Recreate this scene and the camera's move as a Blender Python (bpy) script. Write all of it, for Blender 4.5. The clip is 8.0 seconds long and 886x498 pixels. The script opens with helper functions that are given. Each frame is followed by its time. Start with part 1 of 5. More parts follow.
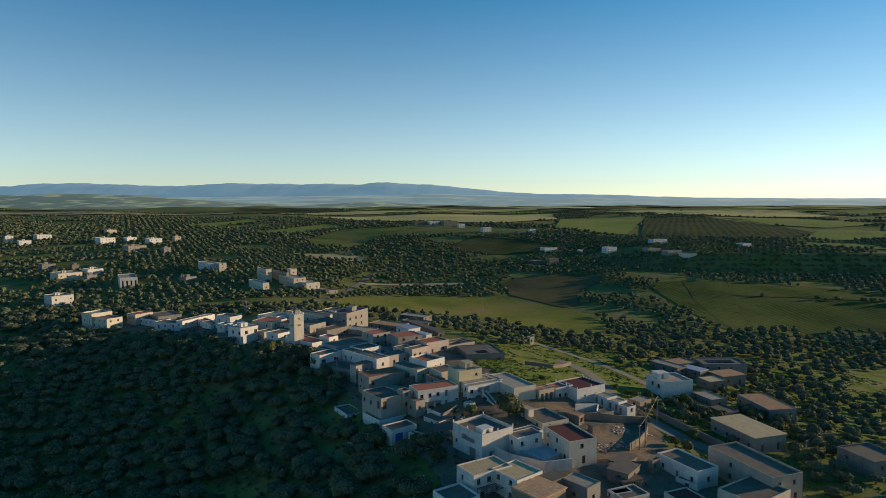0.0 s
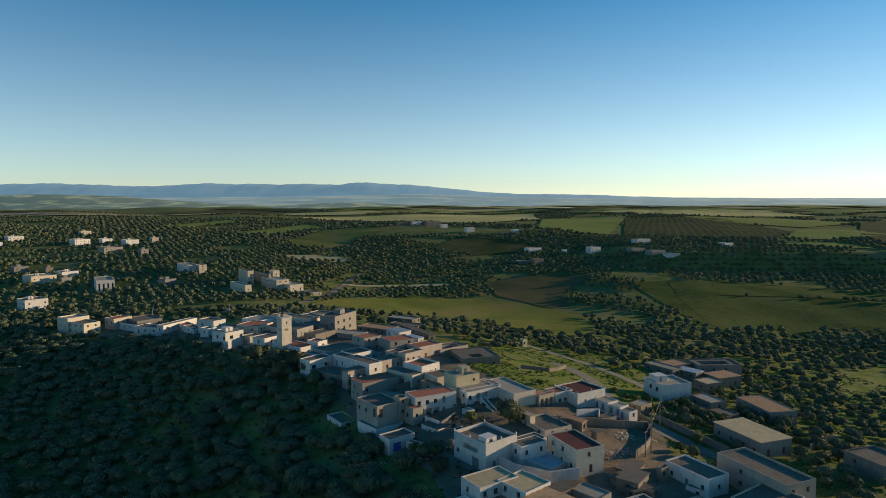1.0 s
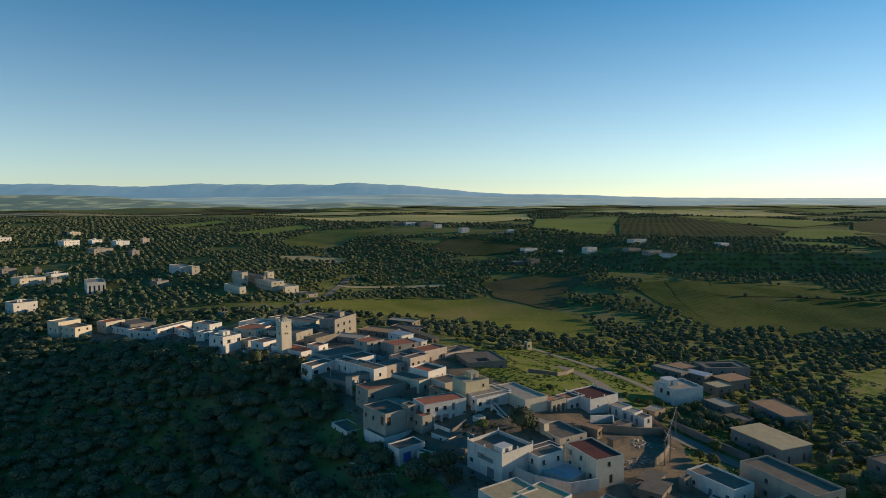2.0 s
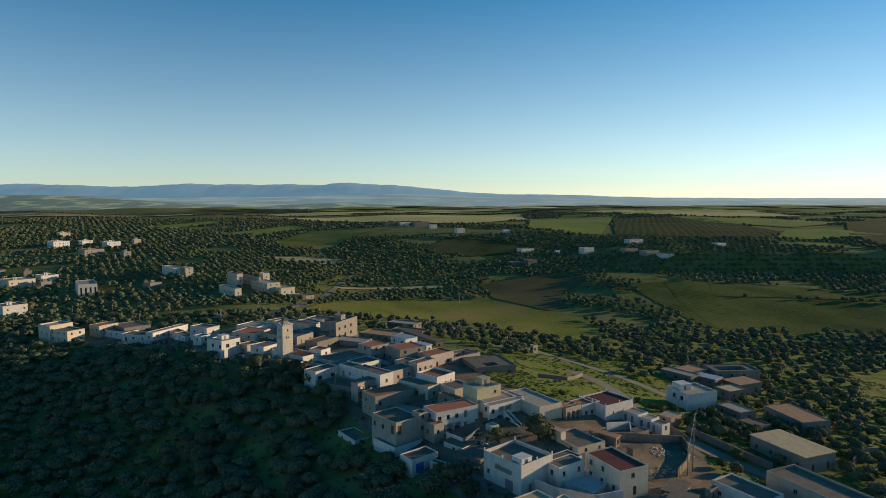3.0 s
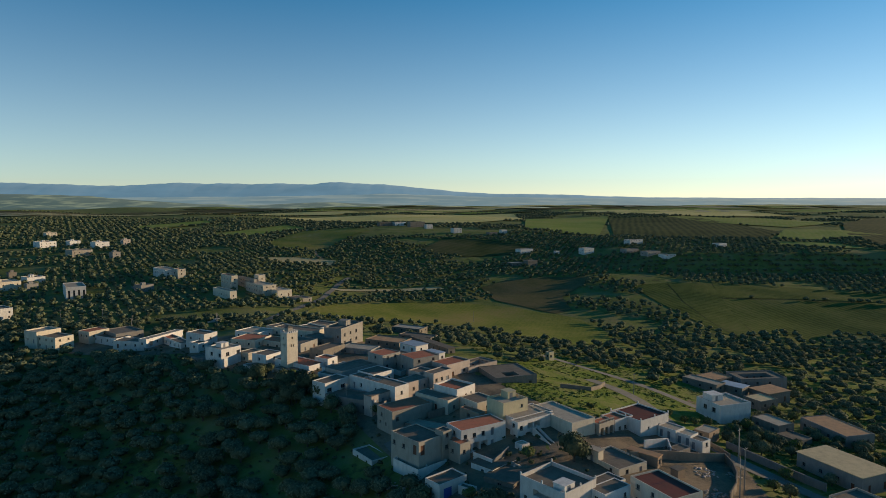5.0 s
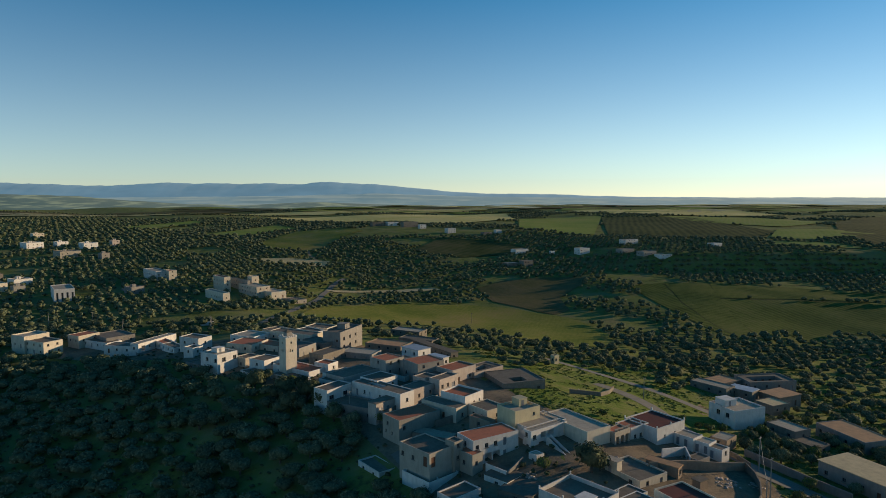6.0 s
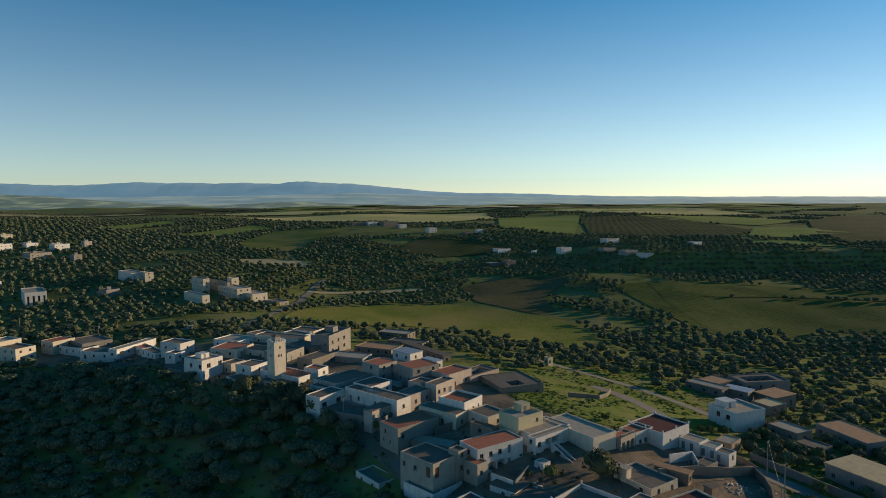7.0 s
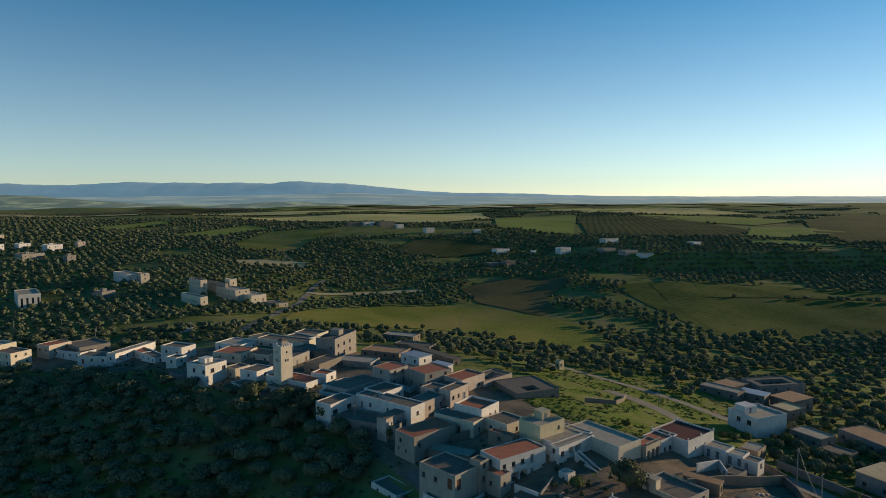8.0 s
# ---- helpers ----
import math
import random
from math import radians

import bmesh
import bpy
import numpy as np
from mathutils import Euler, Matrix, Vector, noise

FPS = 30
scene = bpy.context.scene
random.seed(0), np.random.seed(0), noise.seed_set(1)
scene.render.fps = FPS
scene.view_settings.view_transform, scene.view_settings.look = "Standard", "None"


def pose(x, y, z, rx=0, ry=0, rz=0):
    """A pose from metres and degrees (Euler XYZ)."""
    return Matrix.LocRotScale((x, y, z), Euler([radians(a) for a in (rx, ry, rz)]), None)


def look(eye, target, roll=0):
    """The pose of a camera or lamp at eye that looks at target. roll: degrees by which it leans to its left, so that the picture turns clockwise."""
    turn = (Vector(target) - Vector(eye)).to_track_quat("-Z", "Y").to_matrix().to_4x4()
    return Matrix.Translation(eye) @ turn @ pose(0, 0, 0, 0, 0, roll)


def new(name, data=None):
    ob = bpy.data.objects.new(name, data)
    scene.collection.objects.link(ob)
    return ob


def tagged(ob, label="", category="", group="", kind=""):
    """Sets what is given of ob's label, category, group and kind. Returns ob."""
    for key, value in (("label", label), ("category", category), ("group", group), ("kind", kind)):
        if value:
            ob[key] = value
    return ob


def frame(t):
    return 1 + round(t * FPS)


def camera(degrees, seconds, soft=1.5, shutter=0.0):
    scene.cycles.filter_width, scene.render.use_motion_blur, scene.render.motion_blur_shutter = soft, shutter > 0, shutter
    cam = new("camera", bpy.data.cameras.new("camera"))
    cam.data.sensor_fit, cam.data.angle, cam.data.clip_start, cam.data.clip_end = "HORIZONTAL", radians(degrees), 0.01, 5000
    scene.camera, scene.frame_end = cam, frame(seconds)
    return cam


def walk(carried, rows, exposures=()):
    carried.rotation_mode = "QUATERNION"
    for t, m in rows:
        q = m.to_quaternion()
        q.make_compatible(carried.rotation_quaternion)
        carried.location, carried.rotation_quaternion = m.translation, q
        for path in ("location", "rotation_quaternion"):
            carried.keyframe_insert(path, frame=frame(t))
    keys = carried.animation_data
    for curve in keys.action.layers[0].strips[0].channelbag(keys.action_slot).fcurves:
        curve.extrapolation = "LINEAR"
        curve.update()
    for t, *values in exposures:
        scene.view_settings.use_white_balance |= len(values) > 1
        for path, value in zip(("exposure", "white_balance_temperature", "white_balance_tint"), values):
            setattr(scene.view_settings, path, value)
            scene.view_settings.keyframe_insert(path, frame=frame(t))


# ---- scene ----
cam = camera(69.3, 8.0, soft=0.7)
METRES, EYE, TILT, LEAN, TURN = 70.0, 80.0, -4.45, 0.0, 0.0
ROWS = [
    (0.0, 0.0, 0.0, 0.0, -0.0, 0.0, 0.0),
    (0.5, -0.0375, 0.046, 0.0034, -0.88, 0.0, 0.11),
    (1.0, -0.078, 0.097, 0.0064, -1.85, 0.01, 0.2),
    (1.5, -0.115, 0.1445, 0.0091, -2.29, 0.02, 0.26),
    (3.0, -0.2309, 0.2946, 0.0208, -3.45, 0.03, 0.38),
    (3.5, -0.2653, 0.3427, 0.0246, -3.68, 0.02, 0.4),
    (4.0, -0.2959, 0.3995, 0.029, -3.91, 0.02, 0.42),
    (4.5, -0.3232, 0.453, 0.0324, -4.14, 0.0, 0.4),
    (6.0, -0.4144, 0.6164, 0.046, -5.23, -0.04, 0.51),
    (6.5, -0.4514, 0.6638, 0.0494, -6.12, -0.07, 0.62),
    (7.0, -0.4922, 0.7149, 0.0531, -7.32, -0.11, 0.75),
    (7.5, -0.5304, 0.7634, 0.0562, -7.92, -0.11, 0.81),
    (8.0, -0.5706, 0.8148, 0.0609, -7.94, -0.13, 0.8),
]
walk(cam, [(t, pose(0, 0, EYE, TILT, LEAN, TURN) @ pose(METRES * x, METRES * y, METRES * z, 90 + pitch, roll, yaw)) for t, x, y, z, yaw, pitch, roll in ROWS],
     exposures=[(0.0, 0.62, 7700, 9), (8.0, 0.44, 7700, 9)])

# ---- world, sun ----
SUN_AZ, SUN_EL = radians(71), radians(8.0)      # azimuth from +y towards +x
world = bpy.data.worlds.new("sky")
scene.world = world
world.use_nodes = True
wn = world.node_tree.nodes
sky = wn.new("ShaderNodeTexSky")
sky.sky_type = "NISHITA"
sky.sun_disc = False
sky.sun_elevation, sky.sun_rotation = SUN_EL, SUN_AZ
sky.altitude, sky.air_density, sky.dust_density, sky.ozone_density = 600.0, 0.75, 0.0, 3.2
wn["Background"].inputs["Strength"].default_value = 0.13
clear_air = wn.new("ShaderNodeHueSaturation")
clear_air.inputs["Hue"].default_value = 0.492
aim, height = wn.new("ShaderNodeTexCoord"), wn.new("ShaderNodeSeparateXYZ")
deepen = wn.new("ShaderNodeMapRange")       # paler towards the horizon, deeper blue overhead
deepen.inputs["From Max"].default_value, deepen.inputs["To Min"].default_value, deepen.inputs["To Max"].default_value = 0.32, 0.74, 1.20
world.node_tree.links.new(aim.outputs["Generated"], height.inputs[0])
world.node_tree.links.new(height.outputs["Z"], deepen.inputs["Value"])
world.node_tree.links.new(deepen.outputs["Result"], clear_air.inputs["Saturation"])
world.node_tree.links.new(sky.outputs[0], clear_air.inputs["Color"])
world.node_tree.links.new(clear_air.outputs[0], wn["Background"].inputs["Color"])
sun = new("sun", bpy.data.lights.new("sun", "SUN"))
sun.data.energy, sun.data.angle, sun.data.color = 4.0, radians(0.6), (1.0, 0.80, 0.57)
SUN_DIR = Vector((math.sin(SUN_AZ) * math.cos(SUN_EL), math.cos(SUN_AZ) * math.cos(SUN_EL), math.sin(SUN_EL)))
sun.matrix_world = look(SUN_DIR * 400, (0, 0, 0))


# ---- materials ----
def material(name, colour, second=None, scale=1.0, rough=0.9, bump=0.3, fine=8.0, amount=0.5, spread=0.12, metal=0.0, spec=0.12):
    """Two colours mixed by coarse noise, fine grain over both, and a random shift from object to object."""
    m = bpy.data.materials.new(name)
    m.use_nodes = True
    nt, n = m.node_tree, m.node_tree.nodes
    b = n["Principled BSDF"]
    second = second or tuple(c * 0.72 for c in colour)
    tc = n.new("ShaderNodeTexCoord")
    big = n.new("ShaderNodeTexNoise")
    big.inputs["Scale"].default_value, big.inputs["Detail"].default_value, big.inputs["Roughness"].default_value = 0.35 * scale, 8, 0.65
    small = n.new("ShaderNodeTexNoise")
    small.inputs["Scale"].default_value, small.inputs["Detail"].default_value = fine * scale, 5
    ramp = n.new("ShaderNodeMapRange")
    ramp.inputs["From Min"].default_value, ramp.inputs["From Max"].default_value = 0.5 - amount * 0.3, 0.5 + amount * 0.3 + 0.05
    mix = n.new("ShaderNodeMix")
    mix.data_type = "RGBA"
    mix.inputs["A"].default_value, mix.inputs["B"].default_value = (*colour, 1), (*second, 1)
    info = n.new("ShaderNodeObjectInfo")
    val = n.new("ShaderNodeMath")
    val.operation = "MULTIPLY_ADD"
    val.inputs[1].default_value, val.inputs[2].default_value = 2 * spread, 1 - spread
    add = n.new("ShaderNodeMath")
    add.operation = "MULTIPLY_ADD"
    add.inputs[1].default_value = 0.3
    hsv = n.new("ShaderNodeHueSaturation")
    bmp = n.new("ShaderNodeBump")
    bmp.inputs["Strength"].default_value, bmp.inputs["Distance"].default_value = bump, 0.05
    L = nt.links.new
    for t in (big, small):
        L(tc.outputs["Object"], t.inputs["Vector"])
    L(big.outputs["Fac"], ramp.inputs["Value"])
    L(ramp.outputs["Result"], mix.inputs["Factor"])
    L(info.outputs["Random"], val.inputs[0])
    L(small.outputs["Fac"], add.inputs[0])
    L(val.outputs[0], add.inputs[2])
    sub = n.new("ShaderNodeMath")
    sub.operation = "SUBTRACT"
    sub.inputs[1].default_value = 0.15
    L(add.outputs[0], sub.inputs[0])
    # rain streaks down the walls, blotches on the flats
    run, streak, dirt = n.new("ShaderNodeMapping"), n.new("ShaderNodeTexNoise"), n.new("ShaderNodeMapRange")
    run.inputs["Scale"].default_value = (0.8 * scale, 0.8 * scale, 0.30 * scale)
    streak.inputs["Scale"].default_value, streak.inputs["Detail"].default_value, streak.inputs["Roughness"].default_value = 1.0, 6, 0.7
    dirt.inputs["From Min"].default_value, dirt.inputs["From Max"].default_value = 0.46, 0.74
    dirt.inputs["To Min"].default_value, dirt.inputs["To Max"].default_value = 1.04, 1.04 - 0.26 * min(amount, 0.9)
    soil = n.new("ShaderNodeMath")
    soil.operation = "MULTIPLY"
    L(tc.outputs["Object"], run.inputs["Vector"])
    L(run.outputs[0], streak.inputs["Vector"])
    L(streak.outputs["Fac"], dirt.inputs["Value"])
    L(sub.outputs[0], soil.inputs[0])
    L(dirt.outputs["Result"], soil.inputs[1])
    L(soil.outputs[0], hsv.inputs["Value"])
    L(mix.outputs["Result"], hsv.inputs["Color"])
    L(hsv.outputs["Color"], b.inputs["Base Color"])
    L(small.outputs["Fac"], bmp.inputs["Height"])
    L(bmp.outputs["Normal"], b.inputs["Normal"])
    b.inputs["Roughness"].default_value, b.inputs["Metallic"].default_value = rough, metal
    b.inputs["Specular IOR Level"].default_value = spec
    return m


WALL = {
    "white": material("white_limewash", (0.64, 0.61, 0.57), (0.47, 0.435, 0.39), 1.0, 0.85, 0.2, amount=0.9),
    "cream": material("cream_plaster", (0.56, 0.49, 0.385), (0.42, 0.365, 0.29), 1.0, 0.9, 0.25, amount=0.9),
    "sand": material("sand_plaster", (0.38, 0.335, 0.275), (0.28, 0.25, 0.205), 1.0, 0.9, 0.25, amount=0.9),
    "yellow": material("yellow_plaster", (0.50, 0.43, 0.28), (0.39, 0.335, 0.23), 1.0, 0.9, 0.2),
    "pink": material("pink_plaster", (0.43, 0.36, 0.31), (0.31, 0.26, 0.225), 1.0, 0.9, 0.25, amount=0.9),
    "grey": material("grey_render", (0.30, 0.28, 0.25), (0.22, 0.205, 0.18), 1.0, 0.92, 0.3),
    "concrete": material("concrete_block", (0.26, 0.24, 0.215), (0.18, 0.165, 0.148), 1.0, 0.93, 0.4, amount=0.9),
    "brown": material("mud_render", (0.27, 0.205, 0.15), (0.19, 0.145, 0.11), 1.0, 0.95, 0.4),
    "stone": material("rough_stone", (0.225, 0.195, 0.16), (0.135, 0.118, 0.098), 1.5, 0.95, 0.6, amount=0.9),
}
ROOF = {
    "terra": material("terracotta_paint", (0.46, 0.15, 0.085), (0.33, 0.135, 0.085), 1.2, 0.85, 0.2, amount=0.9),
    "maroon": material("maroon_paint_and_shadow", (0.16, 0.045, 0.038), (0.12, 0.05, 0.042), 1.2, 0.85, 0.2),
    "rust": material("rust_screed", (0.46, 0.26, 0.14), (0.32, 0.195, 0.12), 1.2, 0.9, 0.3),
    "slab": material("grey_screed", (0.205, 0.168, 0.130), (0.115, 0.096, 0.076), 1.2, 0.9, 0.3, amount=0.9),
    "pale": material("pale_screed", (0.44, 0.37, 0.285), (0.28, 0.24, 0.19), 1.2, 0.9, 0.3, amount=0.9),
    "tan": material("tan_screed", (0.58, 0.44, 0.25), (0.40, 0.31, 0.19), 1.0, 0.9, 0.3, amount=0.9),
    "tin": material("tin_sheet", (0.40, 0.42, 0.45), (0.30, 0.31, 0.33), 1.0, 0.5, 0.1, metal=0.4),
    "bluefloor": material("pale_blue_floor_paint", (0.42, 0.47, 0.52), (0.33, 0.37, 0.41), 1.0, 0.8, 0.2),
    "pantile": material("clay_tile", (0.52, 0.33, 0.19), (0.42, 0.27, 0.16), 1.5, 0.85, 0.3),
}
GLASS = material("dark_window_glass", (0.025, 0.03, 0.035), (0.03, 0.035, 0.04), rough=0.12, bump=0.0, spec=0.6)
FRAME = material("painted_window_frame", (0.22, 0.20, 0.18), rough=0.6, bump=0.1)
DOOR = {
    "grey": material("grey_metal_door", (0.20, 0.21, 0.22), rough=0.55, bump=0.1),
    "blue": material("blue_metal_door", (0.05, 0.13, 0.42), rough=0.5, bump=0.1),
    "brown": material("brown_metal_door", (0.16, 0.075, 0.05), rough=0.6, bump=0.1),
    "white": material("white_metal_door", (0.55, 0.56, 0.55), rough=0.5, bump=0.1),
}
BARK = material("olive_bark", (0.11, 0.09, 0.07), rough=0.95, bump=0.6)
ASPHALT = material("worn_asphalt", (0.15, 0.145, 0.13), (0.20, 0.18, 0.15), 0.6, 0.95, 0.4, amount=1.0)
DIRT = material("dirt_track", (0.22, 0.17, 0.115), (0.15, 0.125, 0.075), 0.6, 0.97, 0.5, amount=1.0)
YARD = material("packed_earth", (0.26, 0.20, 0.14), (0.19, 0.16, 0.11), 0.5, 0.97, 0.5, amount=1.0)
POLE = material("weathered_pole", (0.26, 0.24, 0.21), rough=0.85, bump=0.2)


def foliage(name, dark, light, dry):
    """Leaves: colour varies from leaf to leaf, clump to clump and tree to tree; a little light passes through."""
    m = bpy.data.materials.new(name)
    m.use_nodes = True
    nt, n = m.node_tree, m.node_tree.nodes
    L = nt.links.new
    b = n["Principled BSDF"]
    geo, tc, info = n.new("ShaderNodeNewGeometry"), n.new("ShaderNodeTexCoord"), n.new("ShaderNodeObjectInfo")
    nz = n.new("ShaderNodeTexNoise")
    nz.inputs["Scale"].default_value, nz.inputs["Detail"].default_value = 0.09, 3
    L(geo.outputs["Position"], nz.inputs["Vector"])
    mix = n.new("ShaderNodeMix")
    mix.data_type = "RGBA"
    mix.inputs["A"].default_value, mix.inputs["B"].default_value = (*dark, 1), (*light, 1)
    L(geo.outputs["Random Per Island"], mix.inputs["Factor"])
    mix2 = n.new("ShaderNodeMix")
    mix2.data_type = "RGBA"
    mix2.inputs["B"].default_value = (*dry, 1)
    rng = n.new("ShaderNodeMapRange")
    rng.inputs["From Min"].default_value, rng.inputs["From Max"].default_value = 0.45, 0.75
    rng.inputs["To Max"].default_value = 0.7
    L(nz.outputs["Fac"], rng.inputs["Value"])
    L(rng.outputs["Result"], mix2.inputs["Factor"])
    L(mix.outputs["Result"], mix2.inputs["A"])
    hsv = n.new("ShaderNodeHueSaturation")
    val = n.new("ShaderNodeMath")
    val.operation = "MULTIPLY_ADD"
    val.inputs[1].default_value, val.inputs[2].default_value = 0.4, 0.8
    L(info.outputs["Random"], val.inputs[0])
    L(val.outputs[0], hsv.inputs["Value"])
    L(mix2.outputs["Result"], hsv.inputs["Color"])
    L(hsv.outputs["Color"], b.inputs["Base Color"])
    b.inputs["Roughness"].default_value, b.inputs["Specular IOR Level"].default_value = 0.85, 0.04
    return m


OLIVE = foliage("olive_leaves", (0.080, 0.096, 0.058), (0.146, 0.172, 0.106), (0.116, 0.136, 0.066))
# olive colour darkened for crown cores: shade between the leaves painted in
INNER = foliage("shaded_inner_foliage", (0.056, 0.066, 0.038), (0.096, 0.110, 0.064), (0.076, 0.088, 0.042))
BUSH = foliage("bush_leaves", (0.064, 0.092, 0.024), (0.140, 0.180, 0.044), (0.14, 0.15, 0.05))
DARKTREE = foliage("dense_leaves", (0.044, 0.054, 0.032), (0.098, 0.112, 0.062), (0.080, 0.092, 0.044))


def earth(name, stops, scale, fine, rows=None, bump=0.6):
    """Ground cover: colours laid by broad noise, speckled by fine noise; rows: (spacing, degrees, strength) of tilled lines."""
    m = bpy.data.materials.new(name)
    m.use_nodes = True
    nt, n = m.node_tree, m.node_tree.nodes
    L = nt.links.new
    b = n["Principled BSDF"]
    geo = n.new("ShaderNodeNewGeometry")
    big, small = n.new("ShaderNodeTexNoise"), n.new("ShaderNodeTexNoise")
    big.inputs["Scale"].default_value, big.inputs["Detail"].default_value, big.inputs["Roughness"].default_value = scale, 9, 0.62
    small.inputs["Scale"].default_value, small.inputs["Detail"].default_value, small.inputs["Roughness"].default_value = fine, 6, 0.7
    L(geo.outputs["Position"], big.inputs["Vector"])
    L(geo.outputs["Position"], small.inputs["Vector"])
    add = n.new("ShaderNodeMath")
    add.operation = "MULTIPLY_ADD"
    add.inputs[1].default_value = 0.55
    sm = n.new("ShaderNodeMath")
    sm.operation = "SUBTRACT"
    sm.inputs[1].default_value = 0.18
    L(small.outputs["Fac"], sm.inputs[0])
    L(sm.outputs[0], add.inputs[0])
    L(big.outputs["Fac"], add.inputs[2])
    ramp = n.new("ShaderNodeValToRGB")
    el = ramp.color_ramp.elements
    while len(el) < len(stops):
        el.new(0.5)
    for e, (p, c) in zip(el, stops):
        e.position, e.color = p, (*c, 1)
    last = add.outputs[0]
    if rows:
        spacing, degrees, strength = rows
        mp = n.new("ShaderNodeMapping")
        mp.inputs["Rotation"].default_value = (0, 0, radians(degrees))
        L(geo.outputs["Position"], mp.inputs["Vector"])
        wave = n.new("ShaderNodeTexWave")
        wave.inputs["Scale"].default_value = 0.314 / spacing
        wave.inputs["Distortion"].default_value, wave.inputs["Detail"].default_value, wave.inputs["Detail Scale"].default_value = 4.5, 4, 0.35
        L(mp.outputs[0], wave.inputs["Vector"])
        a2 = n.new("ShaderNodeMath")
        a2.operation = "MULTIPLY_ADD"
        a2.inputs[1].default_value = strength
        L(wave.outputs["Fac"], a2.inputs[0])
        L(last, a2.inputs[2])
        a3 = n.new("ShaderNodeMath")
        a3.operation = "SUBTRACT"
        a3.inputs[1].default_value = strength * 0.5
        L(a2.outputs[0], a3.inputs[0])
        last = a3.outputs[0]
    L(last, ramp.inputs["Fac"])
    L(ramp.outputs["Color"], b.inputs["Base Color"])
    bmp = n.new("ShaderNodeBump")
    bmp.inputs["Strength"].default_value, bmp.inputs["Distance"].default_value = bump, 0.6
    L(last, bmp.inputs["Height"])
    L(bmp.outputs["Normal"], b.inputs["Normal"])
    b.inputs["Roughness"].default_value, b.inputs["Specular IOR Level"].default_value = 0.95, 0.02
    return m


GRASS = earth("meadow", [(0.36, (0.058, 0.060, 0.030)), (0.52, (0.086, 0.094, 0.038)), (0.62, (0.140, 0.165, 0.046)), (0.80, (0.185, 0.170, 0.078))], 0.045, 0.5)
FIELD = {
    "village": earth("village_earth", [(0.30, (0.050, 0.052, 0.034)), (0.45, (0.090, 0.080, 0.060)), (0.58, (0.150, 0.122, 0.090)), (0.8, (0.245, 0.186, 0.126))], 0.13, 1.1),
    "green": earth("green_field", [(0.35, (0.076, 0.108, 0.022)), (0.55, (0.122, 0.146, 0.030)), (0.68, (0.175, 0.178, 0.045)), (0.85, (0.225, 0.180, 0.070))], 0.016, 0.35, (3.0, 20, 0.04)),
    "brown": earth("stubble_field", [(0.35, (0.048, 0.058, 0.022)), (0.55, (0.088, 0.086, 0.036)), (0.85, (0.150, 0.118, 0.060))], 0.02, 0.3, (4.0, 75, 0.1)),
    "vine": earth("row_crop_field", [(0.28, (0.022, 0.034, 0.010)), (0.50, (0.052, 0.074, 0.018)), (0.66, (0.084, 0.110, 0.026)), (0.85, (0.118, 0.124, 0.042))], 0.022, 0.25, (5.2, 168, 0.16)),
    "cross": earth("cross_ploughed_field", [(0.28, (0.024, 0.038, 0.011)), (0.50, (0.056, 0.078, 0.020)), (0.66, (0.090, 0.114, 0.028)), (0.85, (0.120, 0.124, 0.042))], 0.020, 0.25, (5.0, 118, 0.15)),
    # green darkened for the shade lying in the hollow; the ditches share it
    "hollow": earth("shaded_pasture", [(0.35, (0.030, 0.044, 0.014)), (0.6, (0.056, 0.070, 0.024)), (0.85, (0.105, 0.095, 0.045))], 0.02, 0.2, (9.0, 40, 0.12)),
    "meadow": earth("bright_grove_meadow", [(0.36, (0.044, 0.064, 0.020)), (0.50, (0.082, 0.116, 0.026)), (0.62, (0.125, 0.165, 0.034)), (0.80, (0.185, 0.180, 0.070))], 0.09, 0.6, bump=0.9),
    "orchard": earth("dark_orchard_rows", [(0.35, (0.024, 0.036, 0.014)), (0.6, (0.048, 0.062, 0.022)), (0.85, (0.08, 0.088, 0.03))], 0.02, 0.2, (11.0, 20, 0.35)),
    "gold": earth("golden_field", [(0.35, (0.36, 0.32, 0.10)), (0.6, (0.50, 0.42, 0.15)), (0.85, (0.58, 0.47, 0.21))], 0.01, 0.15, (8.0, 15, 0.1)),
    "lime": earth("young_crop_field", [(0.35, (0.110, 0.160, 0.034)), (0.6, (0.175, 0.225, 0.050)), (0.85, (0.24, 0.24, 0.075))], 0.01, 0.15, (8.0, 30, 0.1)),
    "pale": earth("pale_stubble_field", [(0.35, (0.30, 0.26, 0.14)), (0.6, (0.36, 0.31, 0.17)), (0.85, (0.42, 0.35, 0.22))], 0.02, 0.2),
}


# ---- the lie of the land ----
def ease(a, b, v):
    t = np.clip((v - a) / (b - a), 0, 1)
    return t * t * (3 - 2 * t)


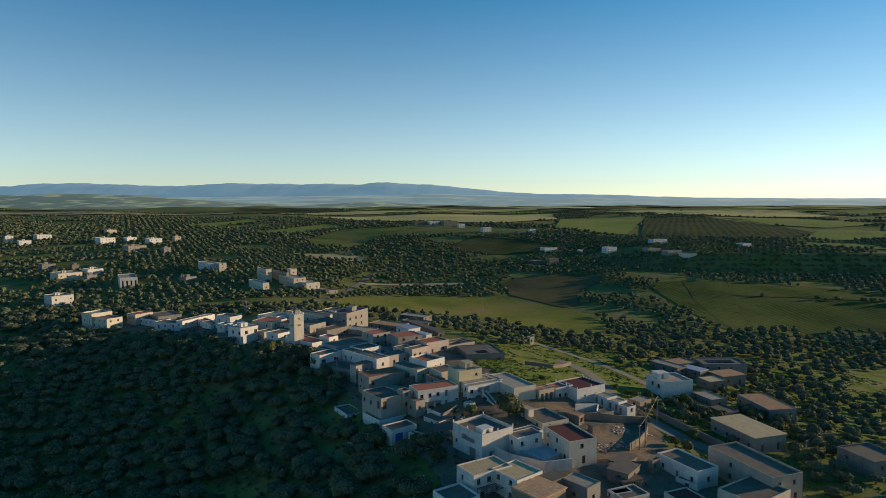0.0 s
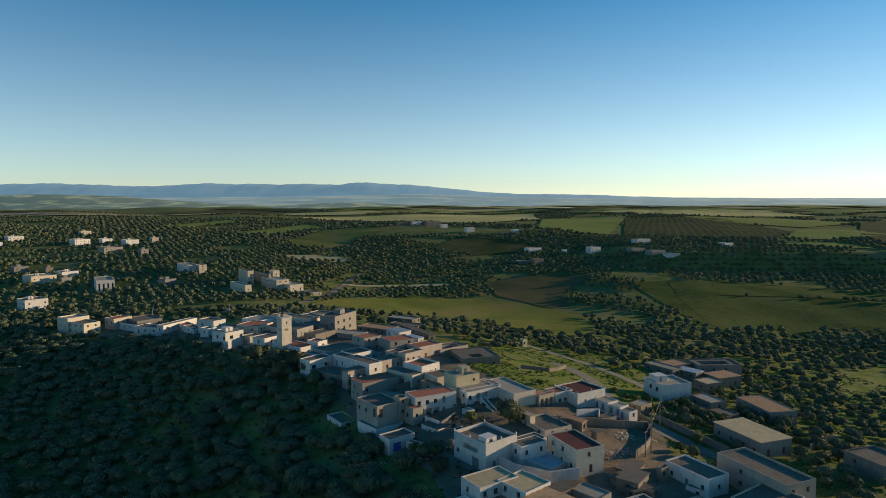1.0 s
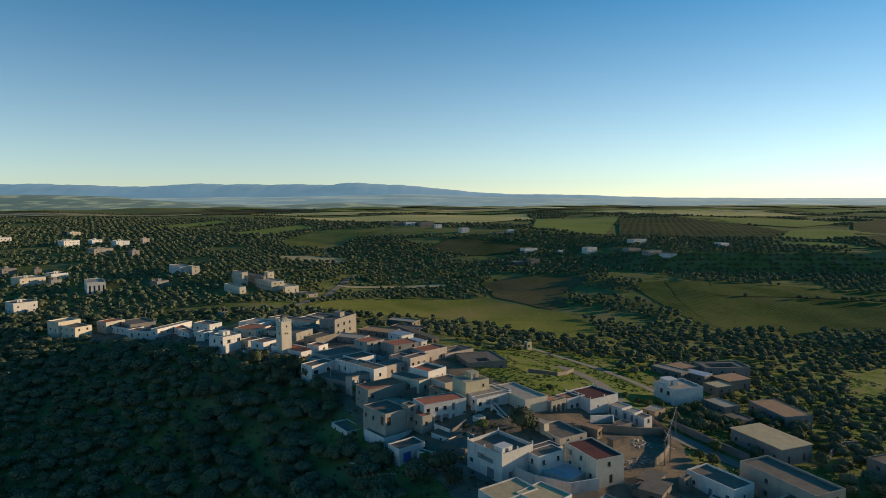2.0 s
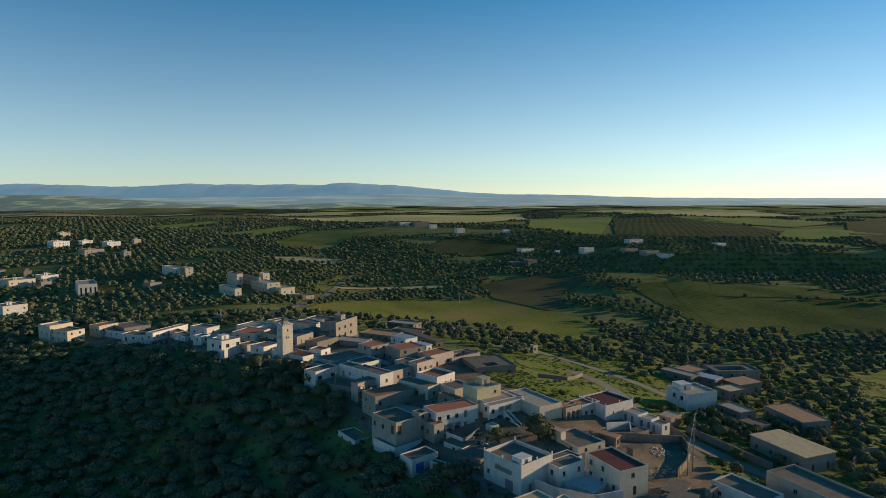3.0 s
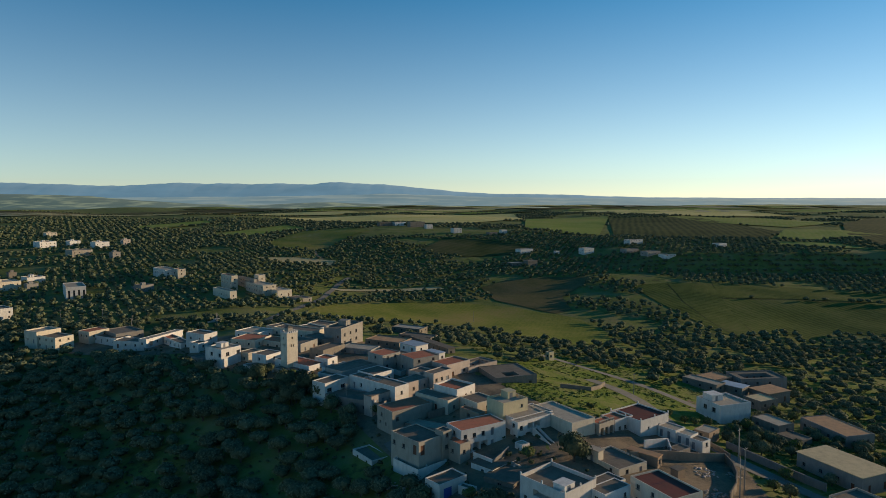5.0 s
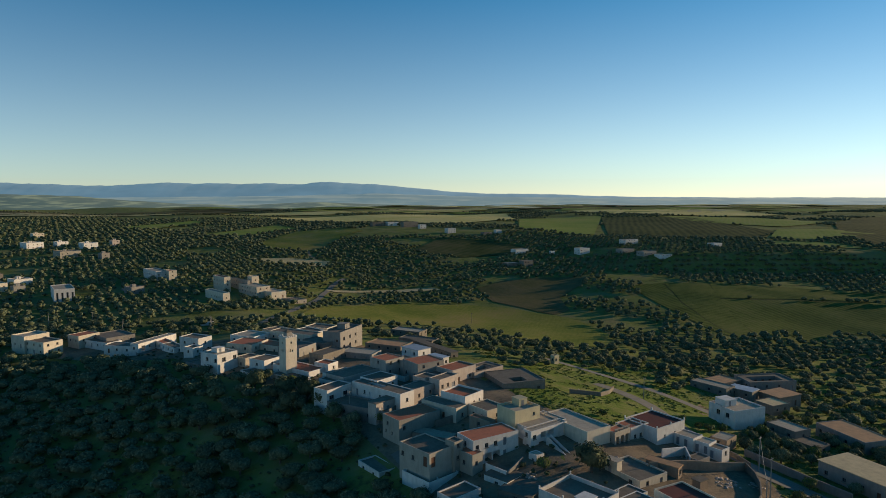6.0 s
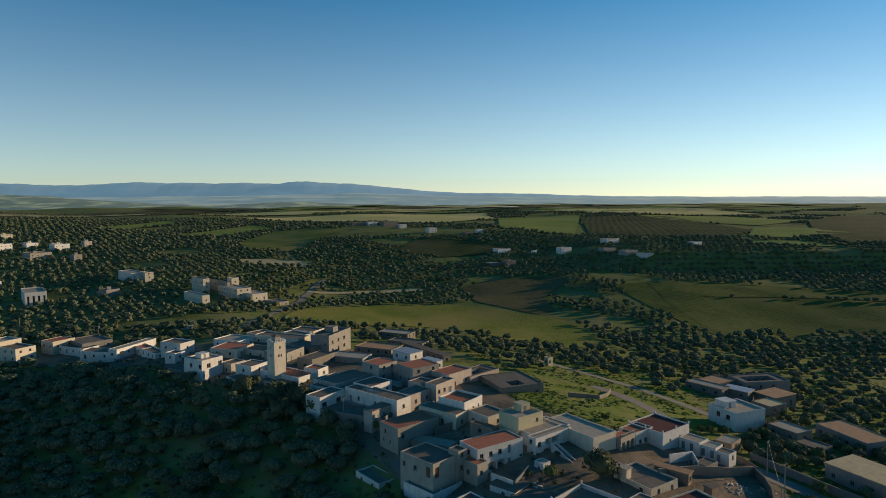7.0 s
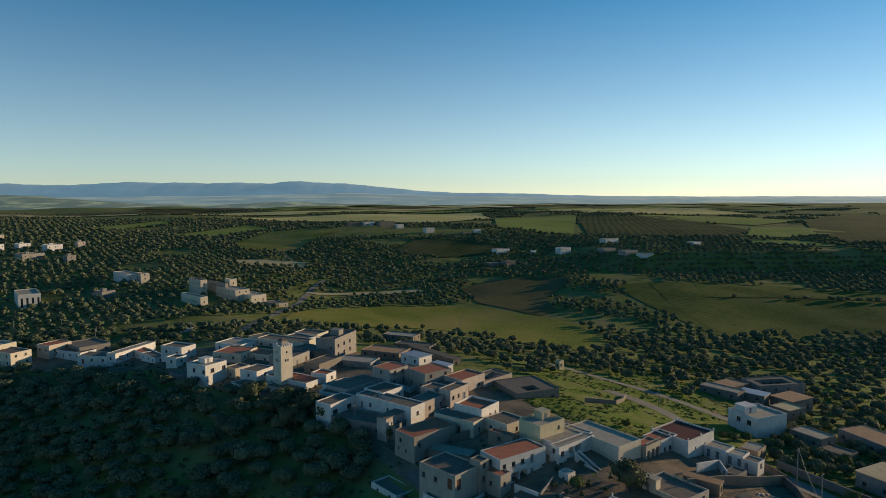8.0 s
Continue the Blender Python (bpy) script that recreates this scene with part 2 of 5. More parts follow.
LATTICE, WEST, SOUTH = 70.0, -315.0, 100.0
RISE = [[-1.6, -2.6, -4.2, -3.6, 7.0, 15.9, 10.1, 6.7, 4.6, 3.6],
        [-0.7, -2.1, -6.6, -10.1, 8.7, 24.8, 10.6, 6.3, 3.7, 2.9],
        [1.6, 1.7, -1.7, 5.8, 24.5, 25.0, 7.4, 2.3, 1.8, 1.5],
        [3.8, 6.1, 8.5, 25.0, 27.6, 18.3, 5.1, -1.4, -0.8, -0.8],
        [3.7, 5.4, 7.4, 15.9, 12.7, 8.2, 3.2, -4.3, -6.8, -5.0],
        [2.5, 4.3, 8.6, 12.9, 6.8, -0.4, -2.6, -6.1, -7.3, -6.6],
        [0.1, -0.0, 3.0, 5.2, 1.2, -5.5, -4.9, -3.9, -0.9, -3.1],
        [0.5, 0.9, 4.0, 5.5, 2.3, -2.8, -2.2, 0.4, 4.7, 2.8],
        [1.2, 2.1, 4.2, 4.9, 2.6, -0.1, -0.4, 1.1, 3.2, 3.1]]
TERRACE, T_WEST, T_SOUTH = 40.0, -200.0, 110.0     # the village's own levels
LEVELS = [[0.0, 0.0, 0.0, -0.0, -0.7, 0.5, -0.0, 1.2, 0.5],
        [0.0, 0.0, -0.1, -0.9, -2.0, 5.3, -1.8, -1.0, 3.9],
        [0.1, 0.4, -0.4, -3.1, -0.3, 3.5, -0.8, -1.6, 3.6],
        [0.1, -0.3, -4.2, -0.0, -1.4, 3.7, 1.2, -2.7, 1.7],
        [0.9, -0.5, -0.6, 3.8, 1.7, 0.7, -1.7, -0.5, 1.5],
        [1.0, -1.8, -0.3, -0.0, -4.0, -0.5, 0.9, 1.3, 2.4],
        [2.7, -1.0, -0.2, 4.0, -0.1, 0.2, -0.0, 0.6, -1.4],
        [2.2, 0.1, 0.1, 1.1, 0.4, 1.4, -0.6, 0.7, 0.4]]


def spline(t):
    t = np.abs(t)
    return np.where(t < 1, 2 / 3 - t * t + t ** 3 / 2, np.where(t < 2, (2 - t) ** 3 / 6, 0))


def broad(x, y):
    """The valley's profile towards the plateau: west, middle and east."""
    pl = np.interp(y, [0, 300, 500, 660, 830, 1000, 1500, 3000, 6000], [-10, -6, 4, 13, 22, 27, 36, 44, 46])
    pm = np.interp(y, [0, 300, 500, 600, 720, 800, 930, 1100, 1500, 3000, 6000], [-8, -6, -6, -4, 8, 18, 34, 36, 39, 44, 46])
    pr = np.interp(y, [0, 300, 500, 600, 684, 718, 820, 950, 1500, 3000, 6000], [-14, -14, -11, -5, -1, 19, 26, 31, 39, 44, 46])
    a, b = ease(-220, -20, x), ease(160, 300, x)
    return pl * (1 - a) + pm * a * (1 - b) + pr * b


def waves(x, y):
    """Small swells of the ground, growing with distance."""
    s = np.sin(x * 0.071 + 1.3 * np.sin(y * 0.043)) * np.sin(y * 0.063 + 0.9 * np.sin(x * 0.037)) * 0.35
    far = ease(900, 1800, y)
    return s + far * (4.5 * np.sin(x * 0.0061 + 1.7 * np.sin(y * 0.0031)) * np.sin(y * 0.0047 + 1.0) + 2.0 * np.sin(x * 0.015 + y * 0.009))


def ground(x, y):
    x, y = np.atleast_1d(np.asarray(x, float)), np.atleast_1d(np.asarray(y, float))
    z = broad(x, y)
    for step, x0, y0, table in ((LATTICE, WEST, SOUTH, RISE), (TERRACE, T_WEST, T_SOUTH, LEVELS)):
        for j, row in enumerate(table):
            wy = spline((y - y0) / step - j)
            for i, c in enumerate(row):
                z = z + c * wy * spline((x - x0) / step - i)
    return z + waves(x, y)


def gz(x, y):
    return float(ground(x, y)[0])


def mesh_from(name, verts, faces, smooth=False):
    me = bpy.data.meshes.new(name)
    me.from_pydata(verts, [], faces)
    if smooth:
        me.polygons.foreach_set("use_smooth", [True] * len(me.polygons))
    me.update()
    return me


def mesh_np(name, verts, faces, smooth=False, slots=None):
    """A mesh from arrays; all faces have the same number of corners."""
    k = faces.shape[1]
    me = bpy.data.meshes.new(name)
    me.vertices.add(len(verts))
    me.vertices.foreach_set("co", np.ascontiguousarray(verts, np.float32).ravel())
    me.loops.add(faces.size)
    me.loops.foreach_set("vertex_index", np.ascontiguousarray(faces, np.int32).ravel())
    me.polygons.add(len(faces))
    me.polygons.foreach_set("loop_start", np.arange(0, faces.size, k, dtype=np.int32))
    me.polygons.foreach_set("loop_total", np.full(len(faces), k, np.int32))
    if smooth:
        me.polygons.foreach_set("use_smooth", np.ones(len(faces), bool))
    if slots is not None:
        me.polygons.foreach_set("material_index", np.ascontiguousarray(slots, np.int32))
    me.update(calc_edges=True)
    return me


def part(name, me, mat, parent, label=""):
    ob = new(name, me)
    if not me.materials:
        me.materials.append(mat)
    ob.parent = parent
    if label:
        ob["label"] = label
    return ob


def sheet(xs, ys, lift=0.0):
    X, Y = np.meshgrid(xs, ys)
    Z = ground(X.ravel(), Y.ravel()) + lift
    nx, ny = len(xs), len(ys)
    i = np.arange(nx * ny).reshape(ny, nx)
    f = np.stack([i[:-1, :-1], i[:-1, 1:], i[1:, 1:], i[1:, :-1]], -1).reshape(-1, 4)
    return np.stack([X.ravel(), Y.ravel(), Z], -1), f


def spaced(lo, hi, near_lo, near_hi, step, growth):
    vals = list(np.arange(near_lo, near_hi, step))
    s, v = step, vals[-1]
    while v < hi:
        s *= growth
        v += s
        vals.append(v)
    s, v, low = step, near_lo, []
    while v > lo:
        s *= growth
        v -= s
        low.append(v)
    return np.array(low[::-1] + vals)


gv, gf_ = sheet(spaced(-5200, 5200, -300, 420, 5.0, 1.045), spaced(-1500, 4900, 90, 780, 5.0, 1.03))
ground_ob = new("ground", mesh_np("ground", gv, gf_, True))
ground_ob.data.materials.append(GRASS)
tagged(ground_ob, "rolling green meadow land with ridge and valleys", "ground", kind="structure")


def in_polygon(x, y, poly):
    inside = np.zeros(np.shape(x), bool)
    for (x0, y0), (x1, y1) in zip(poly, poly[1:] + poly[:1]):
        cross = ((y0 > y) != (y1 > y)) & (x < (x1 - x0) * (y - y0) / ((y1 - y0) or 1e-9) + x0)
        inside ^= cross
    return inside


OPEN = []           # outlines on which no tree grows


def field(poly, kind, label, name="field", wooded=False):
    """A crop field draped over the ground, with a clean outline; wooded: trees may stand on it."""
    bm = bmesh.new()
    bm.faces.new([bm.verts.new((x, y, 0)) for x, y in poly])
    xs, ys = [p[0] for p in poly], [p[1] for p in poly]
    step = max(6.0, (max(ys) - min(ys) + max(xs) - min(xs)) / 60)
    for axis, lo, hi in ((0, min(xs), max(xs)), (1, min(ys), max(ys))):
        for v in np.arange(lo + step, hi, step):
            co, no = ((v, 0, 0), (1, 0, 0)) if axis == 0 else ((0, v, 0), (0, 1, 0))
            bmesh.ops.bisect_plane(bm, geom=bm.verts[:] + bm.edges[:] + bm.faces[:], plane_co=co, plane_no=no)
    z = ground([v.co.x for v in bm.verts], [v.co.y for v in bm.verts])
    for v, h in zip(bm.verts, z):
        v.co.z = h + 0.10 + max(0.0, v.co.y - 350) * 0.0014
    me = bpy.data.meshes.new(name)
    bm.to_mesh(me)
    bm.free()
    me.materials.append(FIELD[kind])
    me.polygons.foreach_set("use_smooth", [True] * len(me.polygons))
    if not wooded:
        OPEN.append(poly)
    return tagged(new(name, me), label, "field", kind="structure")


def ribbon(points, width, mat, name, label, lift=0.18):
    """A road or track laid along points on the ground."""
    pts, out = [Vector((x, y)) for x, y in points], []
    for a, b in zip(pts, pts[1:]):
        k = max(1, int((b - a).length / 5))
        out += [a.lerp(b, i / k) for i in range(k)]
    out.append(pts[-1])
    for _ in range(6):
        out = [out[0]] + [(out[i - 1] + out[i] * 2 + out[i + 1]) / 4 for i in range(1, len(out) - 1)] + [out[-1]]
    vs, fs = [], []
    for i, p in enumerate(out):
        d = (out[min(i + 1, len(out) - 1)] - out[max(i - 1, 0)]).normalized()
        s = Vector((-d.y, d.x))
        for j, k in enumerate((-0.5, -0.25, 0, 0.25, 0.5)):
            q = p + s * k * width * (1 + 0.12 * math.sin(i * 0.9 + j))
            vs.append((q.x, q.y, gz(q.x, q.y) + lift + max(0.0, q.y - 350) * 0.001))
        if i:
            fs += [((i - 1) * 5 + j, (i - 1) * 5 + j + 1, i * 5 + j + 1, i * 5 + j) for j in range(4)]
    ob = new(name, mesh_from(name, vs, fs, True))
    ob.data.materials.append(mat)
    OPEN.append([tuple(p + Vector((0, 1)) * 0 + Vector((width * 0.8, 0))) for p in out] + [tuple(p - Vector((width * 0.8, 0))) for p in out[::-1]])
    return tagged(ob, label, "road", kind="structure")


# ---- houses ----
def box(vs, fs, lo, hi):
    k = len(vs)
    (x0, y0, z0), (x1, y1, z1) = lo, hi
    vs += [(x0, y0, z0), (x1, y0, z0), (x1, y1, z0), (x0, y1, z0), (x0, y0, z1), (x1, y0, z1), (x1, y1, z1), (x0, y1, z1)]
    fs += [tuple(k + i for i in q) for q in ((3, 2, 1, 0), (4, 5, 6, 7), (0, 1, 5, 4), (1, 2, 6, 5), (2, 3, 7, 6), (3, 0, 4, 7))]


DEPTH = {"w": 0.22, "d": 0.18, "o": 1.8, "b": 0.18, "r": 0.18, "p": 0.18}
SHARED = {}


def shared(key, build):
    if key not in SHARED:
        vs, fs = [], []
        build(vs, fs)
        SHARED[key] = mesh_from(key[0], vs, fs)
    return SHARED[key]


def window_frame(w, h):
    def build(vs, fs):
        t = 0.08
        for lo, hi in (((0, 0, 0), (t, .06, h)), ((w - t, 0, 0), (w, .06, h)), ((t, 0, 0), (w - t, .06, t)), ((t, 0, h - t), (w - t, .06, h)), ((w / 2 - .03, 0, t), (w / 2 + .03, .06, h - t))):
            box(vs, fs, lo, hi)
    return shared(("window_frame", round(w, 2), round(h, 2)), build)


def pane_mesh(w, h):
    return shared(("pane", round(w, 2), round(h, 2)), lambda vs, fs: box(vs, fs, (.05, .03, .05), (w - .05, .045, h - .05)))


def sill_mesh(w):
    return shared(("sill", round(w, 2)), lambda vs, fs: box(vs, fs, (-.1, -.32, -.09), (w + .1, .05, 0)))


def door_mesh(w, h):
    def build(vs, fs):
        box(vs, fs, (0, .04, 0), (w, .1, h))
        box(vs, fs, (w / 2 - .02, .02, .05), (w / 2 + .02, .04, h - .05))
        box(vs, fs, (.08, .02, h * .45), (w / 2 - .08, .04, h * .52))
        box(vs, fs, (w / 2 + .08, .02, h * .45), (w - .08, .04, h * .52))
    return shared(("door", round(w, 2), round(h, 2)), build)


def facade(vs, fs, o, d, n, length, z0, z1, holes):
    """One outer wall face with openings cut through and their reveals. o: foot of its start; d: along; n: inwards."""
    us = sorted({0.0, length, *[v for h in holes for v in (h[0], h[2])]})
    zs = sorted({z0, z1, *[v for h in holes for v in (h[1], h[3])]})

    def at(u, z, k=0.0):
        vs.append((o[0] + d[0] * u + n[0] * k, o[1] + d[1] * u + n[1] * k, z))
        return len(vs) - 1
    for u0, u1 in zip(us, us[1:]):
        for a, b in zip(zs, zs[1:]):
            cu, cz = (u0 + u1) / 2, (a + b) / 2
            if not any(h[0] < cu < h[2] and h[1] < cz < h[3] for h in holes):
                fs.append((at(u0, a), at(u1, a), at(u1, b), at(u0, b)))
    for u0, a, u1, b, k in holes:
        q, r = [(u0, a), (u1, a), (u1, b), (u0, b)], k
        for (p0, q0), (p1, q1) in zip(q, q[1:] + q[:1]):
            fs.append((at(p0, q0), at(p1, q1), at(p1, q1, r), at(p0, q0, r)))
        if r > 1:
            fs.append((at(u0, a, r), at(u1, a, r), at(u1, b, r), at(u0, b, r)))


WALL_WORDS = {"white": "whitewashed", "cream": "cream-plastered", "sand": "sand-coloured plastered", "yellow": "pale yellow plastered", "pink": "pinkish plastered",
              "grey": "grey-rendered", "concrete": "bare concrete block", "brown": "brown mud-rendered", "stone": "rough stone"}
ROOF_WORDS = {"terra": "terracotta-painted flat roof", "maroon": "dark red flat roof", "rust": "rust-coloured flat roof", "slab": "grey flat roof", "pale": "pale screed flat roof",
              "tan": "tan screed flat roof", "tin": "tin roof", "bluefloor": "pale blue terrace", "pantile": "clay-tiled roof"}
FOOT = []           # ground plans of the houses, for keeping trees out


def auto(length, h, seed, floors):
    rnd, out = random.Random(seed), []
    for f in range(floors):
        n = max(1, int(length / 4.2))
        for i in range(n):
            u = length * (i + 0.5) / n + rnd.uniform(-.4, .4)
            if rnd.random() < 0.78:
                out.append((u, f * 3.0 + 1.25, 1.0, 1.1, "w"))
            elif f == 0:
                out.append((u, 0.05, 1.0, 2.1, rnd.choice("dr")))
    return out


def house(x, y, ang, a, b, top, h, wall="white", roof="slab", par=0.3, R=None, L=None, B=None, huts=(), extra="", category="house", group="village houses", windows=True, tiles=False, name="house", court=None, posts=False):
    """A flat-roofed house. x, y: its corner; a: length along ang; b: length a quarter turn on. R, L, B: openings (centre, sill, width, height, kind)
    on the a face, the b face and the face opposite the b face. huts: blocks on the roof (x0, y0, x1, y1, height)."""
    home = new(name)
    floor = top - h
    ca, sa = math.cos(radians(ang)), math.sin(radians(ang))
    corners = [(x + ca * u - sa * v, y + sa * u + ca * v) for u, v in ((0, 0), (a, 0), (a, b), (0, b))]
    FOOT.append(corners)
    low = min(float(ground(*c)[0]) for c in corners) - 0.5
    home.matrix_basis = pose(x, y, min(low, floor), 0, 0, ang)
    z0, zf, zt = 0.0, floor - min(low, floor), top - min(low, floor)
    floors = 2 if h > 5.3 else 1
    seed = int(abs(x * 13 + y * 7))
    sides = [((0, 0), (1, 0), (0, 1), a, auto(a, h, seed, floors) if R is None else R),
             ((a, 0), (0, 1), (-1, 0), b, auto(b, h, seed + 1, floors) if B is None else B),
             ((a, b), (-1, 0), (0, -1), a, []),
             ((0, b), (0, -1), (1, 0), b, auto(b, h, seed + 2, floors) if L is None else L)]
    vs, fs, fit = [], [], []
    for o, d, n, ln, ops in sides:
        holes, kept = [], []
        for c, s, w, hh, kind in (ops if windows else []):
            u0, u1, za, zb = c - w / 2, c + w / 2, zf + s, zf + s + hh
            if u0 > 0.25 and u1 < ln - 0.25 and zb < zt - par - 0.15 and not any(u0 < k[2] + .1 and u1 > k[0] - .1 and za < k[3] + .1 and zb > k[1] - .1 for k in holes):
                holes.append((u0, za, u1, zb, DEPTH[kind]))
                kept.append((u0, za, w, hh, kind))
        facade(vs, fs, o, d, n, ln, z0, zt, holes)
        fit += [(o, d, n, *k) for k in kept]
    t = 0.22
    ring = [((0, 0), (a, 0), (a - t, t), (t, t)), ((a, 0), (a, b), (a - t, b - t), (a - t, t)), ((a, b), (0, b), (t, b - t), (a - t, b - t)), ((0, b), (0, 0), (t, t), (t, b - t))]
    for q in ring:
        k = len(vs)
        vs += [(u, v, zt) for u, v in q] + [(q[2][0], q[2][1], zt - par - .1), (q[3][0], q[3][1], zt - par - .1)]
        fs += [(k, k + 1, k + 2, k + 3), (k + 3, k + 2, k + 4, k + 5)]
    part("wall", mesh_from("wall", vs, fs), WALL[wall], home)
    vs, fs = [], []
    if par < 0.12:
        box(vs, fs, (-.25, -.25, zt - .02), (a + .25, b + .25, zt + .16))
    elif court:
        # roofs round an open yard; court: its sides as shares of a and b
        u0, v0, u1, v1 = court[0] * a, court[1] * b, court[2] * a, court[3] * b
        e, zr = t - .01, zt - par
        for lo, hi in (((e, e), (a - e, v0)), ((e, v1), (a - e, b - e)), ((e, v0), (u0, v1)), ((u1, v0), (a - e, v1))):
            if hi[0] - lo[0] > .05 and hi[1] - lo[1] > .05:
                box(vs, fs, (*lo, zr - .3), (*hi, zr))
        yv, yf = [], []
        for lo, hi in (((u0 - .2, v0 - .2), (u1 + .2, v0)), ((u0 - .2, v1), (u1 + .2, v1 + .2)), ((u0 - .2, v0), (u0, v1)), ((u1, v0), (u1 + .2, v1))):
            box(yv, yf, (*lo, zf), (*hi, zr - .3))
        part("yard_wall", mesh_from("yard_wall", yv, yf), WALL[wall], home)
        yv, yf = [], []
        box(yv, yf, (u0 - .1, v0 - .1, zf), (u1 + .1, v1 + .1, zf + .15))
        part("yard_floor", mesh_from("yard_floor", yv, yf), YARD, home)
        long_side = u1 - u0
        for i in range(int(long_side / 3.2)):
            part("yard_door", door_mesh(1.0, 2.0), DOOR["brown"], home).matrix_basis = pose(u0 + 1.2 + 3.2 * i, v1 - .08, zf + .15)
    else:
        box(vs, fs, (t - .01, t - .01, zt - par - .3), (a - t + .01, b - t + .01, zt - par))
    part("roof", mesh_from("roof", vs, fs), ROOF[roof], home)
    for o, d, n, u0, za, w, hh, kind in fit:
        turn = math.degrees(math.atan2(d[1], d[0]))
        k = DEPTH[kind] - 0.06
        m = pose(o[0] + d[0] * u0 + n[0] * k, o[1] + d[1] * u0 + n[1] * k, za, 0, 0, turn)
        if kind == "w":
            win = part("window", window_frame(w, hh), FRAME, home)
            win.matrix_basis = m
            part("pane", pane_mesh(w, hh), GLASS, win)
            part("sill", sill_mesh(w), WALL["concrete"], win)
        elif kind != "o":
            me = door_mesh(w, hh).copy()
            me.materials.clear()
            dr = part("door", me, DOOR[{"d": "grey", "b": "blue", "r": "brown", "p": "white"}[kind]], home)
            dr.matrix_basis = m
    if tiles:
        nu, nv = int(a / .95), int(b / .95)
        me = shared(("tile", round(a, 2), round(b, 2)), lambda vs, fs: box(vs, fs, (.03, .03, 0), (a / nu - .03, b / nv - .03, .06)))
        for i in range(nu):
            for j in range(nv):
                part("tile", me, ROOF[roof], home).matrix_basis = pose(a * i / nu, b * j / nv, zt + .155, random.Random(i * 31 + j).uniform(-1, 1))
    for x0, y0, x1, y1, hh in huts:
        vs, fs = [], []
        zr = zt - par
        box(vs, fs, (x0, y0, zr - .1), (x1, y1, zr + hh))
        box(vs, fs, (x0 - .12, y0 - .12, zr + hh), (x1 + .12, y1 + .12, zr + hh + .14))
        hut = part("stair_hut", mesh_from("stair_hut", vs, fs), WALL[wall], home)
        part("hut_door", door_mesh(0.9, 1.7), DOOR["grey"], hut).matrix_basis = pose(x0 + (x1 - x0) * .3, y0 - .09, zr)
    if posts:
        me = shared(("parapet_post",), lambda vs, fs: box(vs, fs, (-.14, -.14, -.1), (.14, .14, .65)))
        for u, v in ((.12, .12), (a - .12, .12), (a - .12, b - .12), (.12, b - .12), (a / 2, .12), (.12, b / 2)):
            part("parapet_post", me, WALL[wall], home).matrix_basis = pose(u, v, zt)
    size = "two-storey" if floors == 2 else "low"
    return tagged(home, f"{size} {WALL_WORDS[wall]} house with {ROOF_WORDS[roof]}{extra}", category, group)



# ---- fields and roads ----
field([(6, 130), (-4, 165), (-20, 190), (-42, 240), (-62, 262), (-92, 288), (-120, 325), (-190, 356), (-186, 374), (-100, 348), (-45, 340), (0, 275), (10, 264), (12, 240), (22, 222), (40, 216), (58, 212), (66, 190), (60, 160), (100, 150), (95, 128), (30, 118)], 'village', 'trodden earth and paving between the houses', 'village_floor')
field([(429.2, 1366.1), (616.8, 1334.8), (541.3, 929.0), (469.6, 851.7), (359.7, 864.7), (277.6, 897.5)], 'orchard', 'dark orchard block on the plateau')
field([(799.2, 1160.9), (1095.2, 1435.3), (1250.5, 1408.8), (655.2, 766.5), (568.3, 774.6), (614.0, 893.1)], 'orchard', 'dark wooded rise on the plateau')
field([(-87.4, 438.4), (-81.4, 497.4), (-66.6, 519.7), (-11.9, 556.4), (38.2, 564.9), (73.5, 547.0), (100.0, 519.9), (113.9, 499.3), (114.8, 431.5), (97.0, 390.6), (72, 372), (50.1, 400), (40, 440), (8, 462), (-30, 452), (-52.8, 442.3)], 'green', 'broad bright green field sloping gently')
field([(56.1, 625.0), (84.3, 650.8), (126.3, 659.5), (173.2, 655.1), (153.2, 625.4), (122.5, 584.0), (117.0, 534.2), (101.3, 522), (84.9, 546), (61.9, 575.1)], 'brown', 'brownish stubble field in a hollow')
field([(197.2, 615.1), (233.2, 624.0), (216.1, 550.8), (209.8, 492.4), (205.6, 446.1), (199.9, 458.8), (197.4, 514.2), (195.0, 560.9)], 'vine', 'narrow green crop strip beside tree rows')
field([(234.5, 624.6), (275.2, 618.8), (249.0, 542.2), (223.6, 454.3), (206.6, 445.6), (211.0, 493.0), (217.0, 550.5)], 'cross', 'green crop strip between two ditches')
field([(276.5, 619.3), (342.4, 606.0), (400.6, 576.1), (454.6, 557.9), (429.3, 526.2), (381.1, 547.6), (317.2, 560.6), (255.3, 561.8)], 'cross', 'green field at the foot of the wooded slope')
field([(254.1, 557.9), (314.7, 556.2), (376.5, 540.9), (424.8, 520.6), (361.8, 442.1), (317.6, 453.4), (291.2, 468.5), (254.0, 439.8), (252.6, 462.9), (224.7, 454.9), (243.7, 525.3)], 'vine', 'green field with faint crop rows')
field([(621.1, 1878.2), (996.7, 2115.1), (1011.8, 1585.1), (841.3, 1445.1), (505.7, 1503.0)], 'gold', 'golden field on the plateau')
field([(245.0, 1336.4), (448.1, 1418.9), (260.2, 905.1), (212.0, 918.7), (174.1, 998.6)], 'lime', 'golden green field on the plateau')
field([(-289.1, 1498.5), (-179.1, 1611.4), (67.9, 1706.1), (279.3, 1655.0), (235.5, 1309.4), (89.6, 1150.0), (-67.1, 1312.5), (-242.0, 1421.0)], 'gold', 'long golden field on the plateau')
